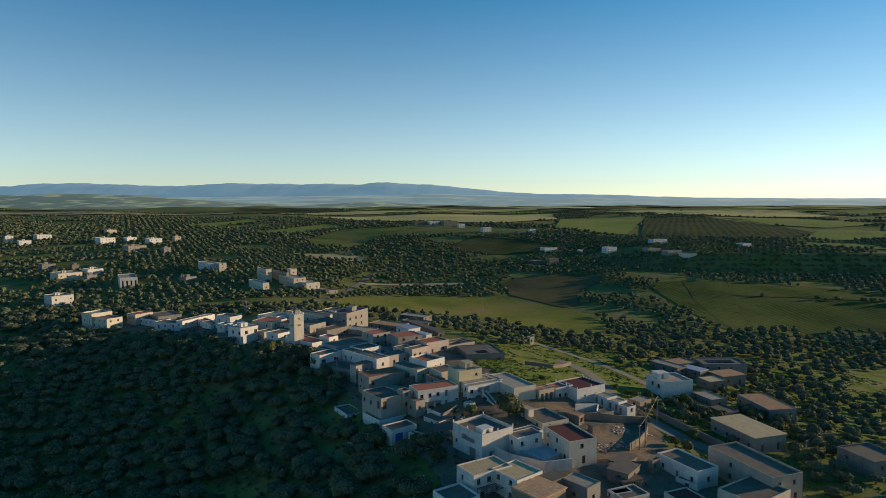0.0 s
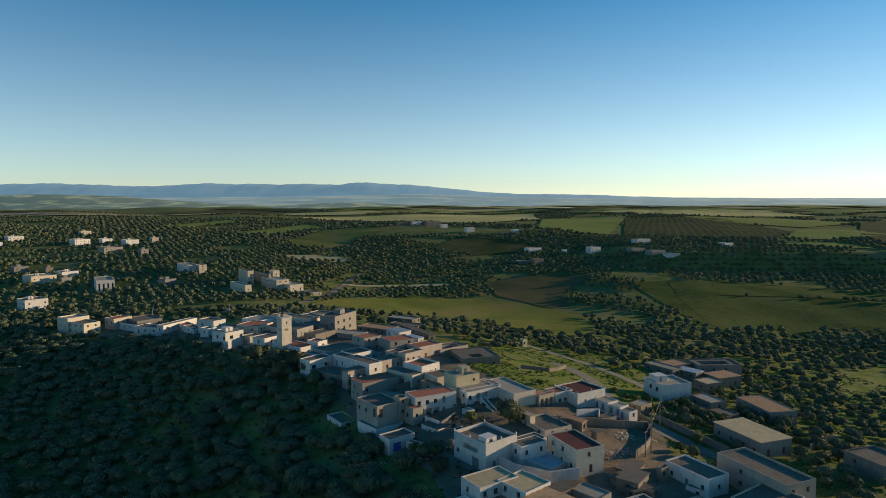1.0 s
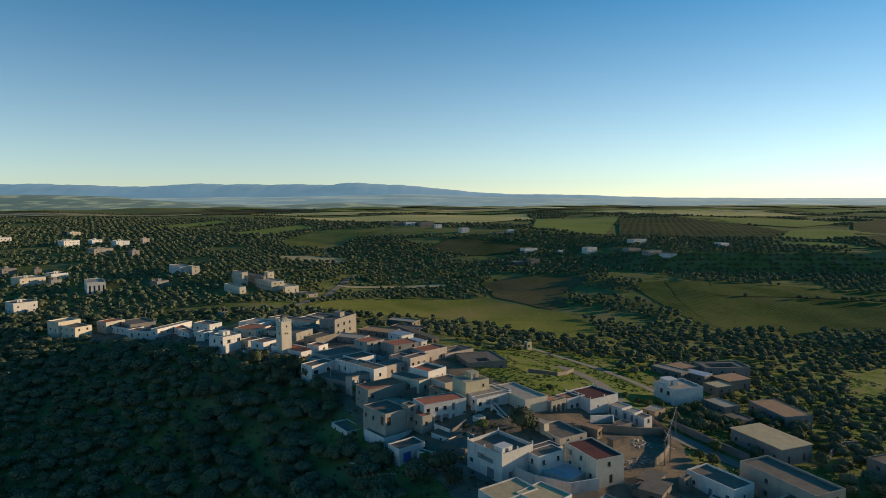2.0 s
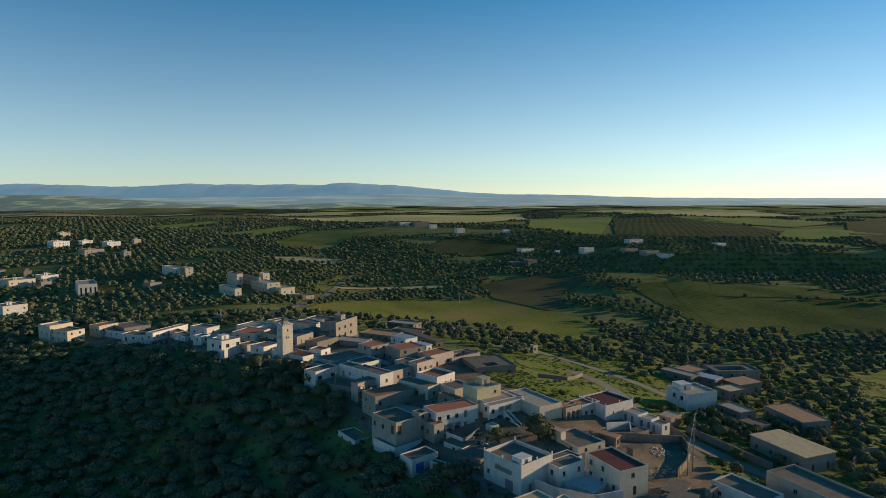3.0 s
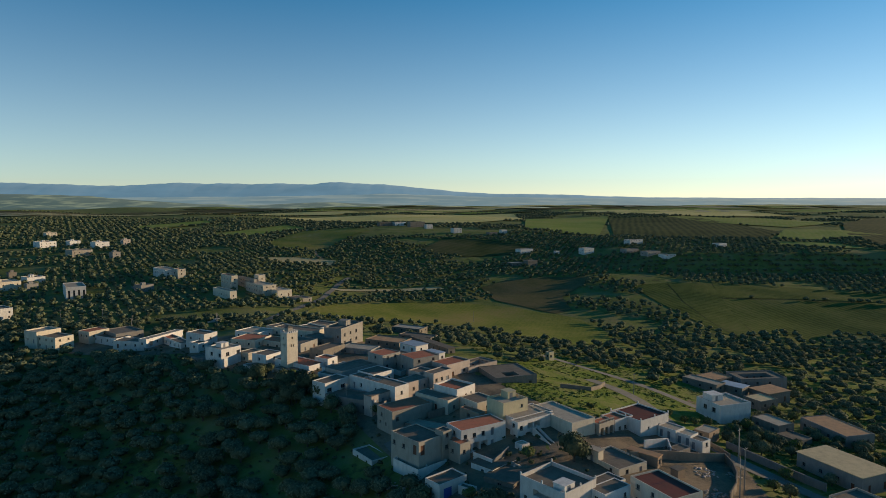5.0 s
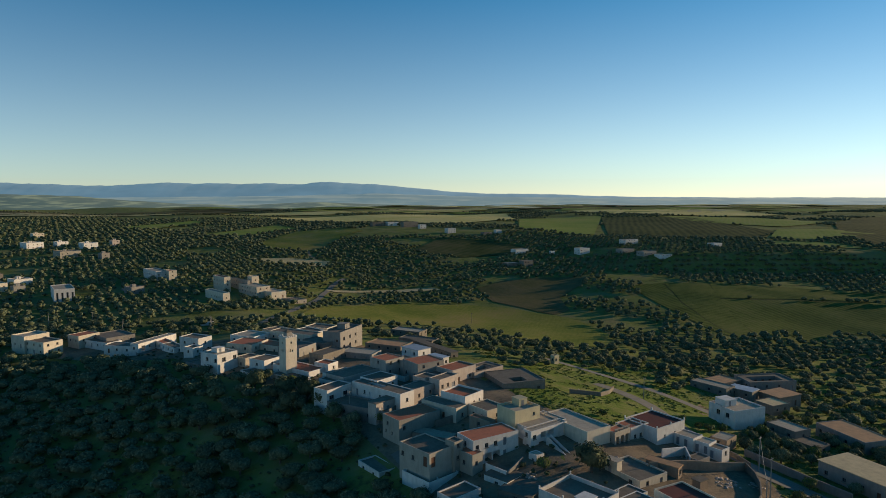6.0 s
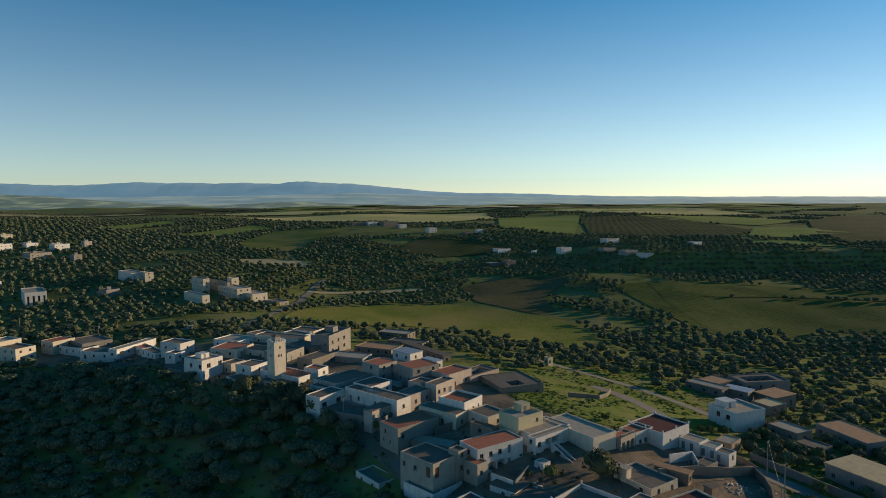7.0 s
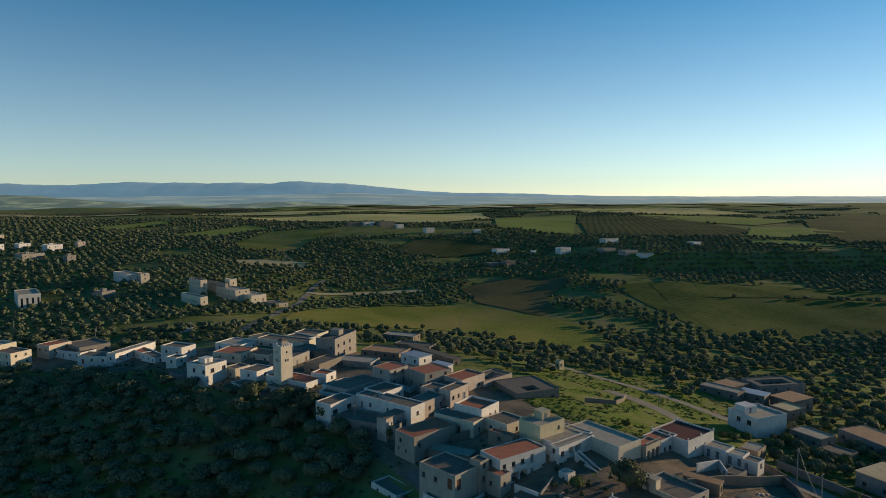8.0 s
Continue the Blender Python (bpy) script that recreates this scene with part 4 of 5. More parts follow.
house(-12.0, 210.2, 56, 5.2, 11.9, 15.4, 3.2, wall='stone', roof='pale', par=.15)
house(-0.5, 218.4, 34, 7.7, 8.3, 20.1, 3.8, wall='cream', roof='slab', par=.25, L=[(2.5,.9,1,1.1,'w'),(6,.1,1,2.1,'d')])
house(-22.1, 263.9, 42, 6.1, 6.7, 23.3, 5.2, wall='grey', roof='slab', par=.15, R=[(1.6,2.7,1.8,1.6,'o'),(4.0,2.7,1.8,1.6,'o'),(6.4,2.7,1.8,1.6,'o')])
house(-16.0, 294.4, 40, 6.9, 9.8, 19.6, 3.4, wall='white', roof='tin', par=.05)
house(-7.4, 279.2, 40, 3.1, 7.7, 20.2, 3.4, wall='white', roof='tin', par=.05)
house(-22.6, 309.2, 58, 10.6, 17.7, 18.0, 3.2, wall='brown', roof='rust', par=.3)
house(-7.9, 330.8, 57, 7.1, 17.7, 15.2, 3.2, wall='stone', roof='slab', par=.3)
house(-11.4, 371.2, 58, 8.7, 17.4, 11.0, 3.2, wall='stone', roof='pale', par=.3)
house(-34.3, 293.5, 63, 8.2, 14.6, 18.8, 3.4, wall='grey', roof='pale', par=.2)
house(-42.8, 253.1, 44, 16.2, 9.0, 21.0, 4.6, wall='grey', roof='slab', par=.3)
house(-44.4, 252.4, 55, 6.1, 8.4, 19.8, 3.6, wall='white', roof='slab', par=.2)
house(-59.8, 266.2, 46, 6.3, 15.0, 17.0, 3.4, wall='white', roof='slab', par=.3, L=[(2,.2,1.8,2.2,'o'),(5,.2,1.8,2.2,'o'),(8,.2,1.8,2.2,'o'),(11,.2,1.8,2.2,'o')])
house(-82.9, 293.0, 49, 6.7, 5.8, 18.6, 4.4, wall='cream', roof='slab', par=.3)
house(-73.2, 311.6, 58, 8.5, 15.1, 18.6, 3.8, wall='cream', roof='terra', par=.2)
house(-94.4, 311.2, 58, 7.3, 7.6, 17.8, 3.6, wall='cream', roof='rust', par=.2)
house(-103.4, 302.1, 54, 6.4, 7.5, 14.4, 3.4, wall='concrete', roof='slab', par=.3)
house(66.0, 210.0, 37, 6.3, 4.7, 12.2, 3.0, wall='brown', roof='pale', par=.15)
house(31.2, 203.2, 33, 6.4, 3.6, 18.3, 4.2, wall='sand', roof='terra', par=.2, R=[(1.2,.2,1.3,2.6,'o'),(3.2,.2,1.3,2.6,'o'),(5.2,.2,1.3,2.6,'o')], extra=' behind an arcade')
house(7.9, 193.8, 32, 2.6, 2.8, 16.8, 3.0, wall='white', roof='pale', par=.12, R=[], L=[(1.4,1.2,.6,.7,'w')])
house(49.4, 193.5, 30, 4.8, 3.4, 14.0, 2.4, wall='concrete', roof='slab', par=.15)
house(43.3, 180.8, 29, 2.8, 2.1, 14.4, 2.4, wall='brown', roof='slab', par=.1)
house(26.1, 158.0, 43, 8.9, 9.5, 14.2, 2.6, wall='white', roof='bluefloor', par=.5)
house(20.9, 170.0, 33, 8.5, 5.0, 15.8, 3.4, wall='white', roof='slab', par=.15)
house(40.5, 186.1, 43, 2.4, 8.2, 15.6, 3.2, wall='brown', roof='rust', par=.1)
house(46.4, 158.3, 49, 6.6, 4.5, 12.6, 2.8, wall='stone', roof='slab', par=.1)
house(43.4, 149.1, 21, 5.3, 3.0, 12.2, 2.8, wall='stone', roof='slab', par=.1)
house(39.5, 143.7, 18, 5.3, 2.6, 11.8, 2.8, wall='white', roof='slab', par=.3)
house(-31.8, 229.5, 46, 9.1, 3.4, 19.4, 4.0, wall='pink', roof='slab', par=.1, L=[], R=[(2,.2,1.2,2.2,'p'),(5,.2,1.2,2.2,'d')])
house(-13.7, 240.8, 56, 4.4, 5.3, 17.6, 3.4, wall='pink', roof='slab', par=.2)
house(-34.6, 247.3, 57, 9.6, 5.3, 19.6, 3.0, wall='white', roof='slab', par=.1)
house(2.6, 177.6, 52, 8.2, 7.9, 14.0, 3.0, wall='stone', roof='slab', par=.1)
house(-7.0, 177.0, 50, 1.9, 4.0, 13.4, 3.4, wall='white', roof='slab', par=.3)
house(-1.2, 184.7, 43, 6.1, 6.8, 14.6, 3.2, wall='white', roof='slab', par=.1)

# ---- scattered houses ----
house(-555.1, 875.3, 47, 18.2, 18.2, 31.0, 7.5, wall='white', roof='pale', par=.4, group='far houses', huts=((5.5, 7.3, 8.5, 10.3, 1.8),))
house(-531.4, 802.1, 44, 13.2, 13.2, 27.9, 7.5, wall='white', roof='pale', par=.4, group='far houses', huts=((4.0, 5.3, 7.0, 8.3, 1.8),))
house(-383.6, 610.1, 48, 11.9, 11.9, 17.8, 7.5, wall='concrete', roof='slab', par=.4, group='far houses', huts=((3.6, 4.8, 6.6, 7.8, 1.8),))
house(-336.6, 557.2, 50, 19.7, 19.7, 14.9, 7.5, wall='cream', roof='pale', par=.4, group='far houses', huts=((5.9, 7.9, 8.9, 10.9, 1.8),))
house(-273.6, 444.0, 50, 14.4, 14.4, 12.1, 7.5, wall='white', roof='slab', par=.4, group='far houses', huts=((4.3, 5.8, 7.3, 8.8, 1.8),))
house(-329.3, 590.7, 48, 13.8, 13.8, 15.0, 5.7, wall='white', roof='slab', par=.4, group='far houses', huts=((4.1, 5.5, 7.1, 8.5, 1.8),))
house(-315.1, 563.9, 44, 8.2, 8.2, 12.9, 5.4, wall='grey', roof='slab', par=.4, group='far houses', huts=((2.5, 3.3, 5.5, 6.3, 1.8),))
house(-369.1, 749.8, 44, 20.6, 20.6, 25.2, 7.5, wall='sand', roof='slab', par=.4, group='far houses', huts=((6.2, 8.2, 9.2, 11.2, 1.8),))
house(-378.6, 825.4, 44, 15.9, 15.9, 29.1, 7.5, wall='white', roof='pale', par=.4, group='far houses', huts=((4.8, 6.4, 7.8, 9.4, 1.8),))
house(-320.3, 733.6, 48, 8.3, 8.3, 24.5, 7.5, wall='concrete', roof='slab', par=.4, group='far houses', huts=((2.5, 3.3, 5.5, 6.3, 1.8),))
house(-445.7, 832.4, 49, 18.6, 18.6, 29.4, 7.5, wall='white', roof='slab', par=.4, group='far houses', huts=((5.6, 7.4, 8.6, 10.4, 1.8),))
house(-421.7, 853.8, 46, 12.5, 12.5, 29.0, 6.4, wall='white', roof='slab', par=.4, group='far houses', huts=((3.8, 5.0, 6.8, 8.0, 1.8),))
house(-360.8, 860.7, 44, 8.7, 8.7, 30.0, 7.0, wall='pink', roof='terra', par=.4, group='far houses', huts=((2.6, 3.5, 5.6, 6.5, 1.8),))
house(-513.3, 978.2, 44, 13.9, 13.9, 32.9, 6.5, wall='cream', roof='pale', par=.4, group='far houses', huts=((4.2, 5.6, 7.2, 8.6, 1.8),))
house(-219.0, 542.1, 51, 10.3, 10.3, 13.8, 5.4, wall='concrete', roof='slab', par=.4, group='far houses', huts=((3.1, 4.1, 6.1, 7.1, 1.8),))
house(-590.7, 863.8, 48, 9.2, 9.2, 30.2, 7.5, wall='white', roof='slab', par=.4, group='far houses', huts=((2.8, 3.7, 5.8, 6.7, 1.8),))
house(-359.3, 617.8, 45, 6.3, 6.3, 16.5, 5.4, wall='stone', roof='slab', par=.4, group='far houses', huts=((1.9, 2.5, 4.9, 5.5, 1.8),))
house(123.9, 777.7, 25, 18.3, 10.5, 20.8, 5.6, wall='white', roof='slab', group='valley houses')
house(165.1, 774.8, 25, 5.5, 3.9, 18.8, 3.9, wall='white', roof='slab', group='valley houses')
house(196.1, 764.0, 25, 15.0, 10.0, 22.6, 7.3, wall='white', roof='pale', group='valley houses')
house(101.8, 713.8, 25, 15.1, 10.0, 11.4, 4.1, wall='stone', roof='pale', group='valley houses')
house(118.9, 712.1, 25, 12.6, 8.4, 13.9, 6.6, wall='stone', roof='slab', group='valley houses')
house(263.4, 797.9, 25, 21.6, 10.7, 29.8, 6.0, wall='white', roof='slab', group='valley houses')
house(240.1, 746.6, 25, 19.1, 10.5, 22.5, 4.5, wall='grey', roof='slab', group='valley houses')
house(253.6, 719.0, 25, 19.9, 10.6, 22.0, 4.4, wall='grey', roof='slab', group='valley houses')
house(269.0, 707.7, 25, 16.4, 10.3, 19.5, 6.0, wall='white', roof='slab', group='valley houses')
house(360.7, 768.9, 25, 14.6, 9.7, 26.8, 4.3, wall='white', roof='slab', group='valley houses')
house(58.0, 918.4, 25, 12.9, 8.6, 39.7, 7.2, wall='white', roof='pale', group='far houses')
house(124.6, 914.4, 25, 9.1, 6.1, 37.3, 5.2, wall='white', roof='terra', group='far houses')
house(105.8, 902.6, 25, 12.8, 8.5, 34.5, 3.9, wall='stone', roof='slab', group='far houses')
house(-47.4, 1082.9, 25, 22.9, 10.8, 41.8, 6.2, wall='stone', roof='slab', group='far houses')
house(-22.4, 1092.0, 25, 19.3, 10.5, 42.1, 6.2, wall='white', roof='terra', group='far houses')
house(1.7, 1054.9, 25, 26.0, 11.0, 43.7, 8.2, wall='stone', roof='slab', group='far houses')
house(25.0, 1006.9, 25, 10.6, 7.1, 41.3, 6.4, wall='white', roof='slab', group='far houses')
house(41.5, 301.8, 30, 2.7, 2.4, 14.3, 3.6, wall='yellow', roof='slab', group='village houses')


# ---- mosque tower ----
def minaret(x, y, ang, w, foot, top):
    """A square tower: shaft, cornice with merlons, a smaller lantern block with a pyramid cap."""
    tower = new("minaret")
    tower.matrix_basis = pose(x, y, foot, 0, 0, ang)
    H, r = top - foot, w / 2
    vs, fs = [], []
    for o, d, n in (((-r, -r), (1, 0), (0, 1)), ((r, -r), (0, 1), (-1, 0)), ((r, r), (-1, 0), (0, -1)), ((-r, r), (0, -1), (1, 0))):
        facade(vs, fs, o, d, n, w, 0, H, [(r - .75, H - 5.2, r - .2, H - 4.2, .3), (r + .2, H - 5.2, r + .75, H - 4.2, .3), (r - .3, H - 2.2, r + .3, H - 1.4, .3)])
    box(vs, fs, (-r, -r, H - .05), (r, r, H))
    part("shaft", mesh_from("shaft", vs, fs), WALL["cream"], tower)
    vs, fs = [], []
    box(vs, fs, (-r - .15, -r - .15, H), (r + .15, r + .15, H + .25))
    for i in range(5):
        for sx, sy, along in ((0, -1, 1), (0, 1, 1), (-1, 0, 0), (1, 0, 0)):
            c = -r + w * (i + .5) / 5
            px, py = (c, sy * r) if along else (sx * r, c)
            box(vs, fs, (px - .22, py - .22, H + .25), (px + .22, py + .22, H + .75))
    part("cornice", mesh_from("cornice", vs, fs), WALL["white"], tower)
    vs, fs = [], []
    box(vs, fs, (-r * .45, -r * .45, H + .2), (r * .45, r * .45, H + 1.9))
    part("lantern", mesh_from("lantern", vs, fs), WALL["grey"], tower)
    k = r * .6
    part("cap", mesh_from("cap", [(-k, -k, H + 1.9), (k, -k, H + 1.9), (k, k, H + 1.9), (-k, k, H + 1.9), (0, 0, H + 2.8)], [(0, 1, 4), (1, 2, 4), (2, 3, 4), (3, 0, 4), (3, 2, 1, 0)]), ROOF["slab"], tower)
    return tagged(tower, "square yellow plastered minaret with small lantern on top", "minaret")


minaret(-64.5, 279.0, 40, 4.6, 12.5, 29.6)


# ---- walls and poles ----
def yard_wall(points, height, mat, label, thick=0.3):
    """A free-standing wall along points on the ground, coped, stepping with the slope."""
    vs, fs = [], []
    for (x0, y0), (x1, y1) in zip(points, points[1:]):
        n = max(1, int(math.hypot(x1 - x0, y1 - y0) / 3))
        for i in range(n):
            p, q = ((x0 + (x1 - x0) * s, y0 + (y1 - y0) * s) for s in (i / n, (i + 1) / n))
            d = Vector((q[0] - p[0], q[1] - p[1])).normalized()
            s = Vector((-d.y, d.x)) * thick / 2
            base = len(vs)
            za, zb = gz(*p), gz(*q)
            for z in (-.6, height):
                vs += [(p[0] - s.x, p[1] - s.y, za + z), (q[0] - s.x, q[1] - s.y, zb + z), (q[0] + s.x, q[1] + s.y, zb + z), (p[0] + s.x, p[1] + s.y, za + z)]
            fs += [tuple(base + k for k in f) for f in ((4, 5, 6, 7), (0, 1, 5, 4), (1, 2, 6, 5), (2, 3, 7, 6), (3, 0, 4, 7))]
    ob = new("yard_wall", mesh_from("yard_wall", vs, fs))
    ob.data.materials.append(WALL[mat])
    return tagged(ob, label, "wall")


def tube(vs, fs, p, q, r0, r1, n=7):
    p, q = Vector(p), Vector(q)
    rot = (q - p).to_track_quat("Z", "Y")
    k = len(vs)
    for c, r in ((p, r0), (q, r1)):
        vs += [tuple(c + rot @ Vector((r * math.cos(6.2832 * i / n), r * math.sin(6.2832 * i / n), 0))) for i in range(n)]
    fs += [(k + i, k + (i + 1) % n, k + n + (i + 1) % n, k + n + i) for i in range(n)] + [tuple(range(k + n, k + 2 * n))]


def utility_pole(x, y, h):
    pole = new("utility_pole")
    pole.matrix_basis = pose(x, y, gz(x, y) - .2, 0, 0, 30)
    vs, fs = [], []
    tube(vs, fs, (0, 0, 0), (0, 0, h), .16, .10)
    part("shaft", mesh_from("shaft", vs, fs), POLE, pole)
    vs, fs = [], []
    box(vs, fs, (-.7, -.06, h - .5), (.7, .06, h - .36))
    for u in (-.6, 0, .6):
        tube(vs, fs, (u, 0, h - .36), (u, 0, h - .16), .05, .03, 5)
    part("crossarm", mesh_from("crossarm", vs, fs), POLE, pole)
    return tagged(pole, "slim weathered utility pole with a short crossarm", "pole", "utility poles")


utility_pole(56.7, 175.0, 12)
utility_pole(-172.7, 406.9, 7)
utility_pole(-201.0, 434.6, 7)
utility_pole(-124.3, 400.5, 7)
utility_pole(-226.3, 436.0, 7)
utility_pole(-170.0, 398.8, 7)
utility_pole(-122.8, 396.9, 7)
utility_pole(-40.2, 238.7, 8)
utility_pole(31.5, 482.7, 8)
utility_pole(61.6, 257.1, 8)
utility_pole(30.2, 556.8, 8)
yard_wall([(12.8, 164.2), (17.5, 159.4), (25.6, 155.7), (32.7, 157.9)], 3.0, 'white', 'white courtyard wall')
yard_wall([(41.8, 198.1), (49.9, 201.8), (47.9, 195.1)], 2.4, 'white', 'white yard wall')
yard_wall([(-31.0, 268.2), (-22.4, 258.9), (-17.8, 263.5)], 1.8, 'white', 'white garden wall with small arch')
yard_wall([(63.1, 195.6), (62.1, 189.8), (59.7, 183.5), (56.0, 177.2), (51.3, 171.4)], 2.2, 'stone', 'curved stone yard wall')
yard_wall([(-14.9, 221.0), (-7.8, 222.5), (-4.9, 226.5)], 2.2, 'stone', 'rough stone yard wall')
yard_wall([(32.4, 248.9), (43.9, 251.4), (49.2, 257.8), (53.8, 266.0)], 1.5, 'stone', 'low stone wall beside the lane')
yard_wall([(109.1, 187.9), (119.0, 197.3), (125.1, 199.1)], 2.0, 'concrete', 'grey block yard wall')
yard_wall([(69.6, 207.1), (72.6, 199.7), (76.2, 191.4), (81.8, 181.6)], 2.2, 'concrete', 'long grey block wall along the lane')
yard_wall([(-48.6, 255.1), (-40.8, 247.3), (-33.0, 240.2)], 2.2, 'concrete', 'grey block wall round a terrace')
yard_wall([(-23.7, 212.3), (-20.1, 201.5), (-16.7, 191.5)], 2.0, 'white', 'white wall round a small yard')
yard_wall([(-4.8, 193.4), (-0.7, 188.4)], 2.0, 'white', 'whitewashed yard wall beside a ruin')
yard_wall([(-0.7, 188.4), (2.0, 191.2), (4.5, 194.2)], 1.8, 'concrete', 'grey yard wall beside a ruin')
yard_wall([(64.2, 207.0), (65.4, 203.2), (65.5, 197.4)], 1.6, 'stone', 'rough stone wall above the lane')
yard_wall([(34.5, 189.2), (45.7, 192.5), (54.8, 193.3), (63.1, 195.6)], 2.4, 'brown', 'brown rendered yard wall')


# ---- trees ----
def ico(sub=0):
    bm = bmesh.new()
    bmesh.ops.create_icosphere(bm, subdivisions=sub + 1, radius=1)
    v = np.array([q.co[:] for q in bm.verts])
    f = np.array([[q.index for q in p.verts] for p in bm.faces])
    bm.free()
    return v, f


ICO_V, ICO_F = ico(0)


def crown_arrays(seed, lobes, leaves, leaf, round_=0.72, core=0.86):
    """Crown of unit radius standing on z = 0.35: ragged cores with small leaf sprays all over. All triangles."""
    r = np.random.RandomState(seed)
    V, F, M, k = [], [], [], 0
    cs = []
    for i in range(lobes):
        a, d = 6.2832 * i / lobes + r.uniform(-.5, .5), r.uniform(.18, .46) if i else 0.0
        cs.append((np.array([d * math.cos(a), d * math.sin(a), 0.62 + r.uniform(-.10, .24)]), r.uniform(.40, .58)))
    for c, s in cs:
        v = ICO_V * (1 + r.uniform(-.22, .22, (len(ICO_V), 1))) * s * core * np.array([1, 1, round_]) + c
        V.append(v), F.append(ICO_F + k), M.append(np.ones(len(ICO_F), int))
        k += len(v)
        n = leaves // lobes
        p = r.normal(size=(n, 3))
        p /= np.linalg.norm(p, axis=1)[:, None]
        p[:, 2] = np.where(p[:, 2] < -.5, -p[:, 2], p[:, 2])
        o = p * s * r.uniform(.84, 1.1, (n, 1)) * np.array([1, 1, round_]) + c
        t1 = np.cross(p, r.normal(size=(n, 3)))
        t1 /= np.linalg.norm(t1, axis=1)[:, None]
        t2 = np.cross(p, t1) * .7 + p * r.uniform(-.6, .6, (n, 1))
        s1 = leaf * r.uniform(.6, 1.3, (n, 1))
        q = np.stack([o - t1 * s1, o + t2 * s1, o + t1 * s1, o - t2 * s1 * .8], 1).reshape(-1, 3)
        j = np.arange(n)[:, None] * 4 + k
        V.append(q), F.append(np.concatenate([j + [0, 1, 2], j + [0, 2, 3]])), M.append(np.zeros(2 * n, int))
        k += 4 * n
    return np.concatenate(V), np.concatenate(F), np.concatenate(M)


def trunk_mesh(seed):
    r, vs, fs = random.Random(seed), [], []
    tube(vs, fs, (0, 0, -.15), (.03, .02, .22), .085, .06, 7)
    for i in range(3):
        a = 2.1 * i + r.uniform(-.4, .4)
        tube(vs, fs, (.03, .02, .2), (.32 * math.cos(a), .32 * math.sin(a), .58), .05, .02, 5)
    return mesh_from("trunk", vs, fs)


def scatter(x0, x1, y0, y1, step, jitter, seed):
    r = np.random.RandomState(seed)
    X, Y = np.meshgrid(np.arange(x0, x1, step), np.arange(y0, y1, step))
    X = X + (np.arange(X.shape[0]) % 2)[:, None] * step * .5
    return X.ravel() + r.uniform(-jitter, jitter, X.size) * step, Y.ravel() + r.uniform(-jitter, jitter, X.size) * step


def patch(x, y, s, k=0.0):
    """A smooth field of values from -1 to 1, for clearings and thickets."""
    return np.sin(x / s + 2.1 * np.sin(y / s * .7 + k)) * np.sin(y / s * 1.1 + 1.7 * np.sin(x / s * .6 + k * 2))


VILLAGE = [(0, 120), (-6, 160), (-22, 190), (-44, 240), (-70, 264), (-110, 305), (-160, 345), (-200, 350), (-200, 378), (-150, 378), (-100, 362), (-45, 360), (5, 300), (28, 280), (45, 300), (75, 262), (95, 290), (132, 285), (124, 215), (108, 185), (96, 172), (84, 150), (92, 128), (60, 112), (20, 105)]
foot = np.array([[np.mean([c[0] for c in f]), np.mean([c[1] for c in f]), max(math.dist(f[0], f[2]) / 2, 3)] for f in FOOT])


def clear(x, y, margin=1.5):
    """True where a tree may stand: off fields, roads and houses."""
    ok = ~in_polygon(x, y, VILLAGE)
    for p in OPEN:
        ok &= ~in_polygon(x, y, p)
    for cx, cy, r in foot:
        ok &= (x - cx) ** 2 + (y - cy) ** 2 > (r + margin) ** 2
    return ok


def seen(x, y):
    """The wedge of land ahead of the flight."""
    return (y > 115) & (x > -0.86 * y - 45) & (x < 0.80 * y + 60)


def keep(x, y, m):
    return x[m], y[m]


spots = []
x, y = keep(*(v := scatter(-420, 470, 115, 420, 6.6, .30, 3)), seen(*v) & clear(*v))
west = x + .9 * y < 200
dens = np.where(west, np.where(patch(x, y, 26.0, 2.4) > .70, .45, .98), np.where((x < 95) & (y > 195) & (x > 0) & (y < 300), np.where(x + .55 * y > 228, .85, .12), .93))
dens = np.where(~west & (y > 285) & (x > -70) & (x < 150), np.where(x > 30, .82, .5), dens)
dens = np.where((x > 165) & (y < 350) & (patch(x, y, 13.0, 1.9) > .1), .5, dens) * np.where(patch(x, y, 17.0, 1.0) > .72, .35, 1)
m = np.random.RandomState(5).rand(len(x)) < dens
near = np.stack([x[m], y[m]], 1)
x, y = keep(*(v := scatter(-720, 760, 420, 900, 7.9, .17, 4)), seen(*v) & clear(*v))
m = (np.random.RandomState(6).rand(len(x)) < .94) & (patch(x, y, 38.0, 2.0) < .66)
mid = np.stack([x[m], y[m]], 1)
x, y = keep(*(v := scatter(-1650, 1700, 900, 2100, 11.0, .22, 7)), seen(*v) & clear(*v))
m = (patch(x, y, 90.0, 3.0) + .5 * patch(x, y, 33.0, 1.0) < np.where(x < -120, np.where(y > 1450, -.25, .75), np.where(y > 1150, -.3, .0))) & (np.random.RandomState(8).rand(len(x)) < .9)
far = np.stack([x[m], y[m]], 1)

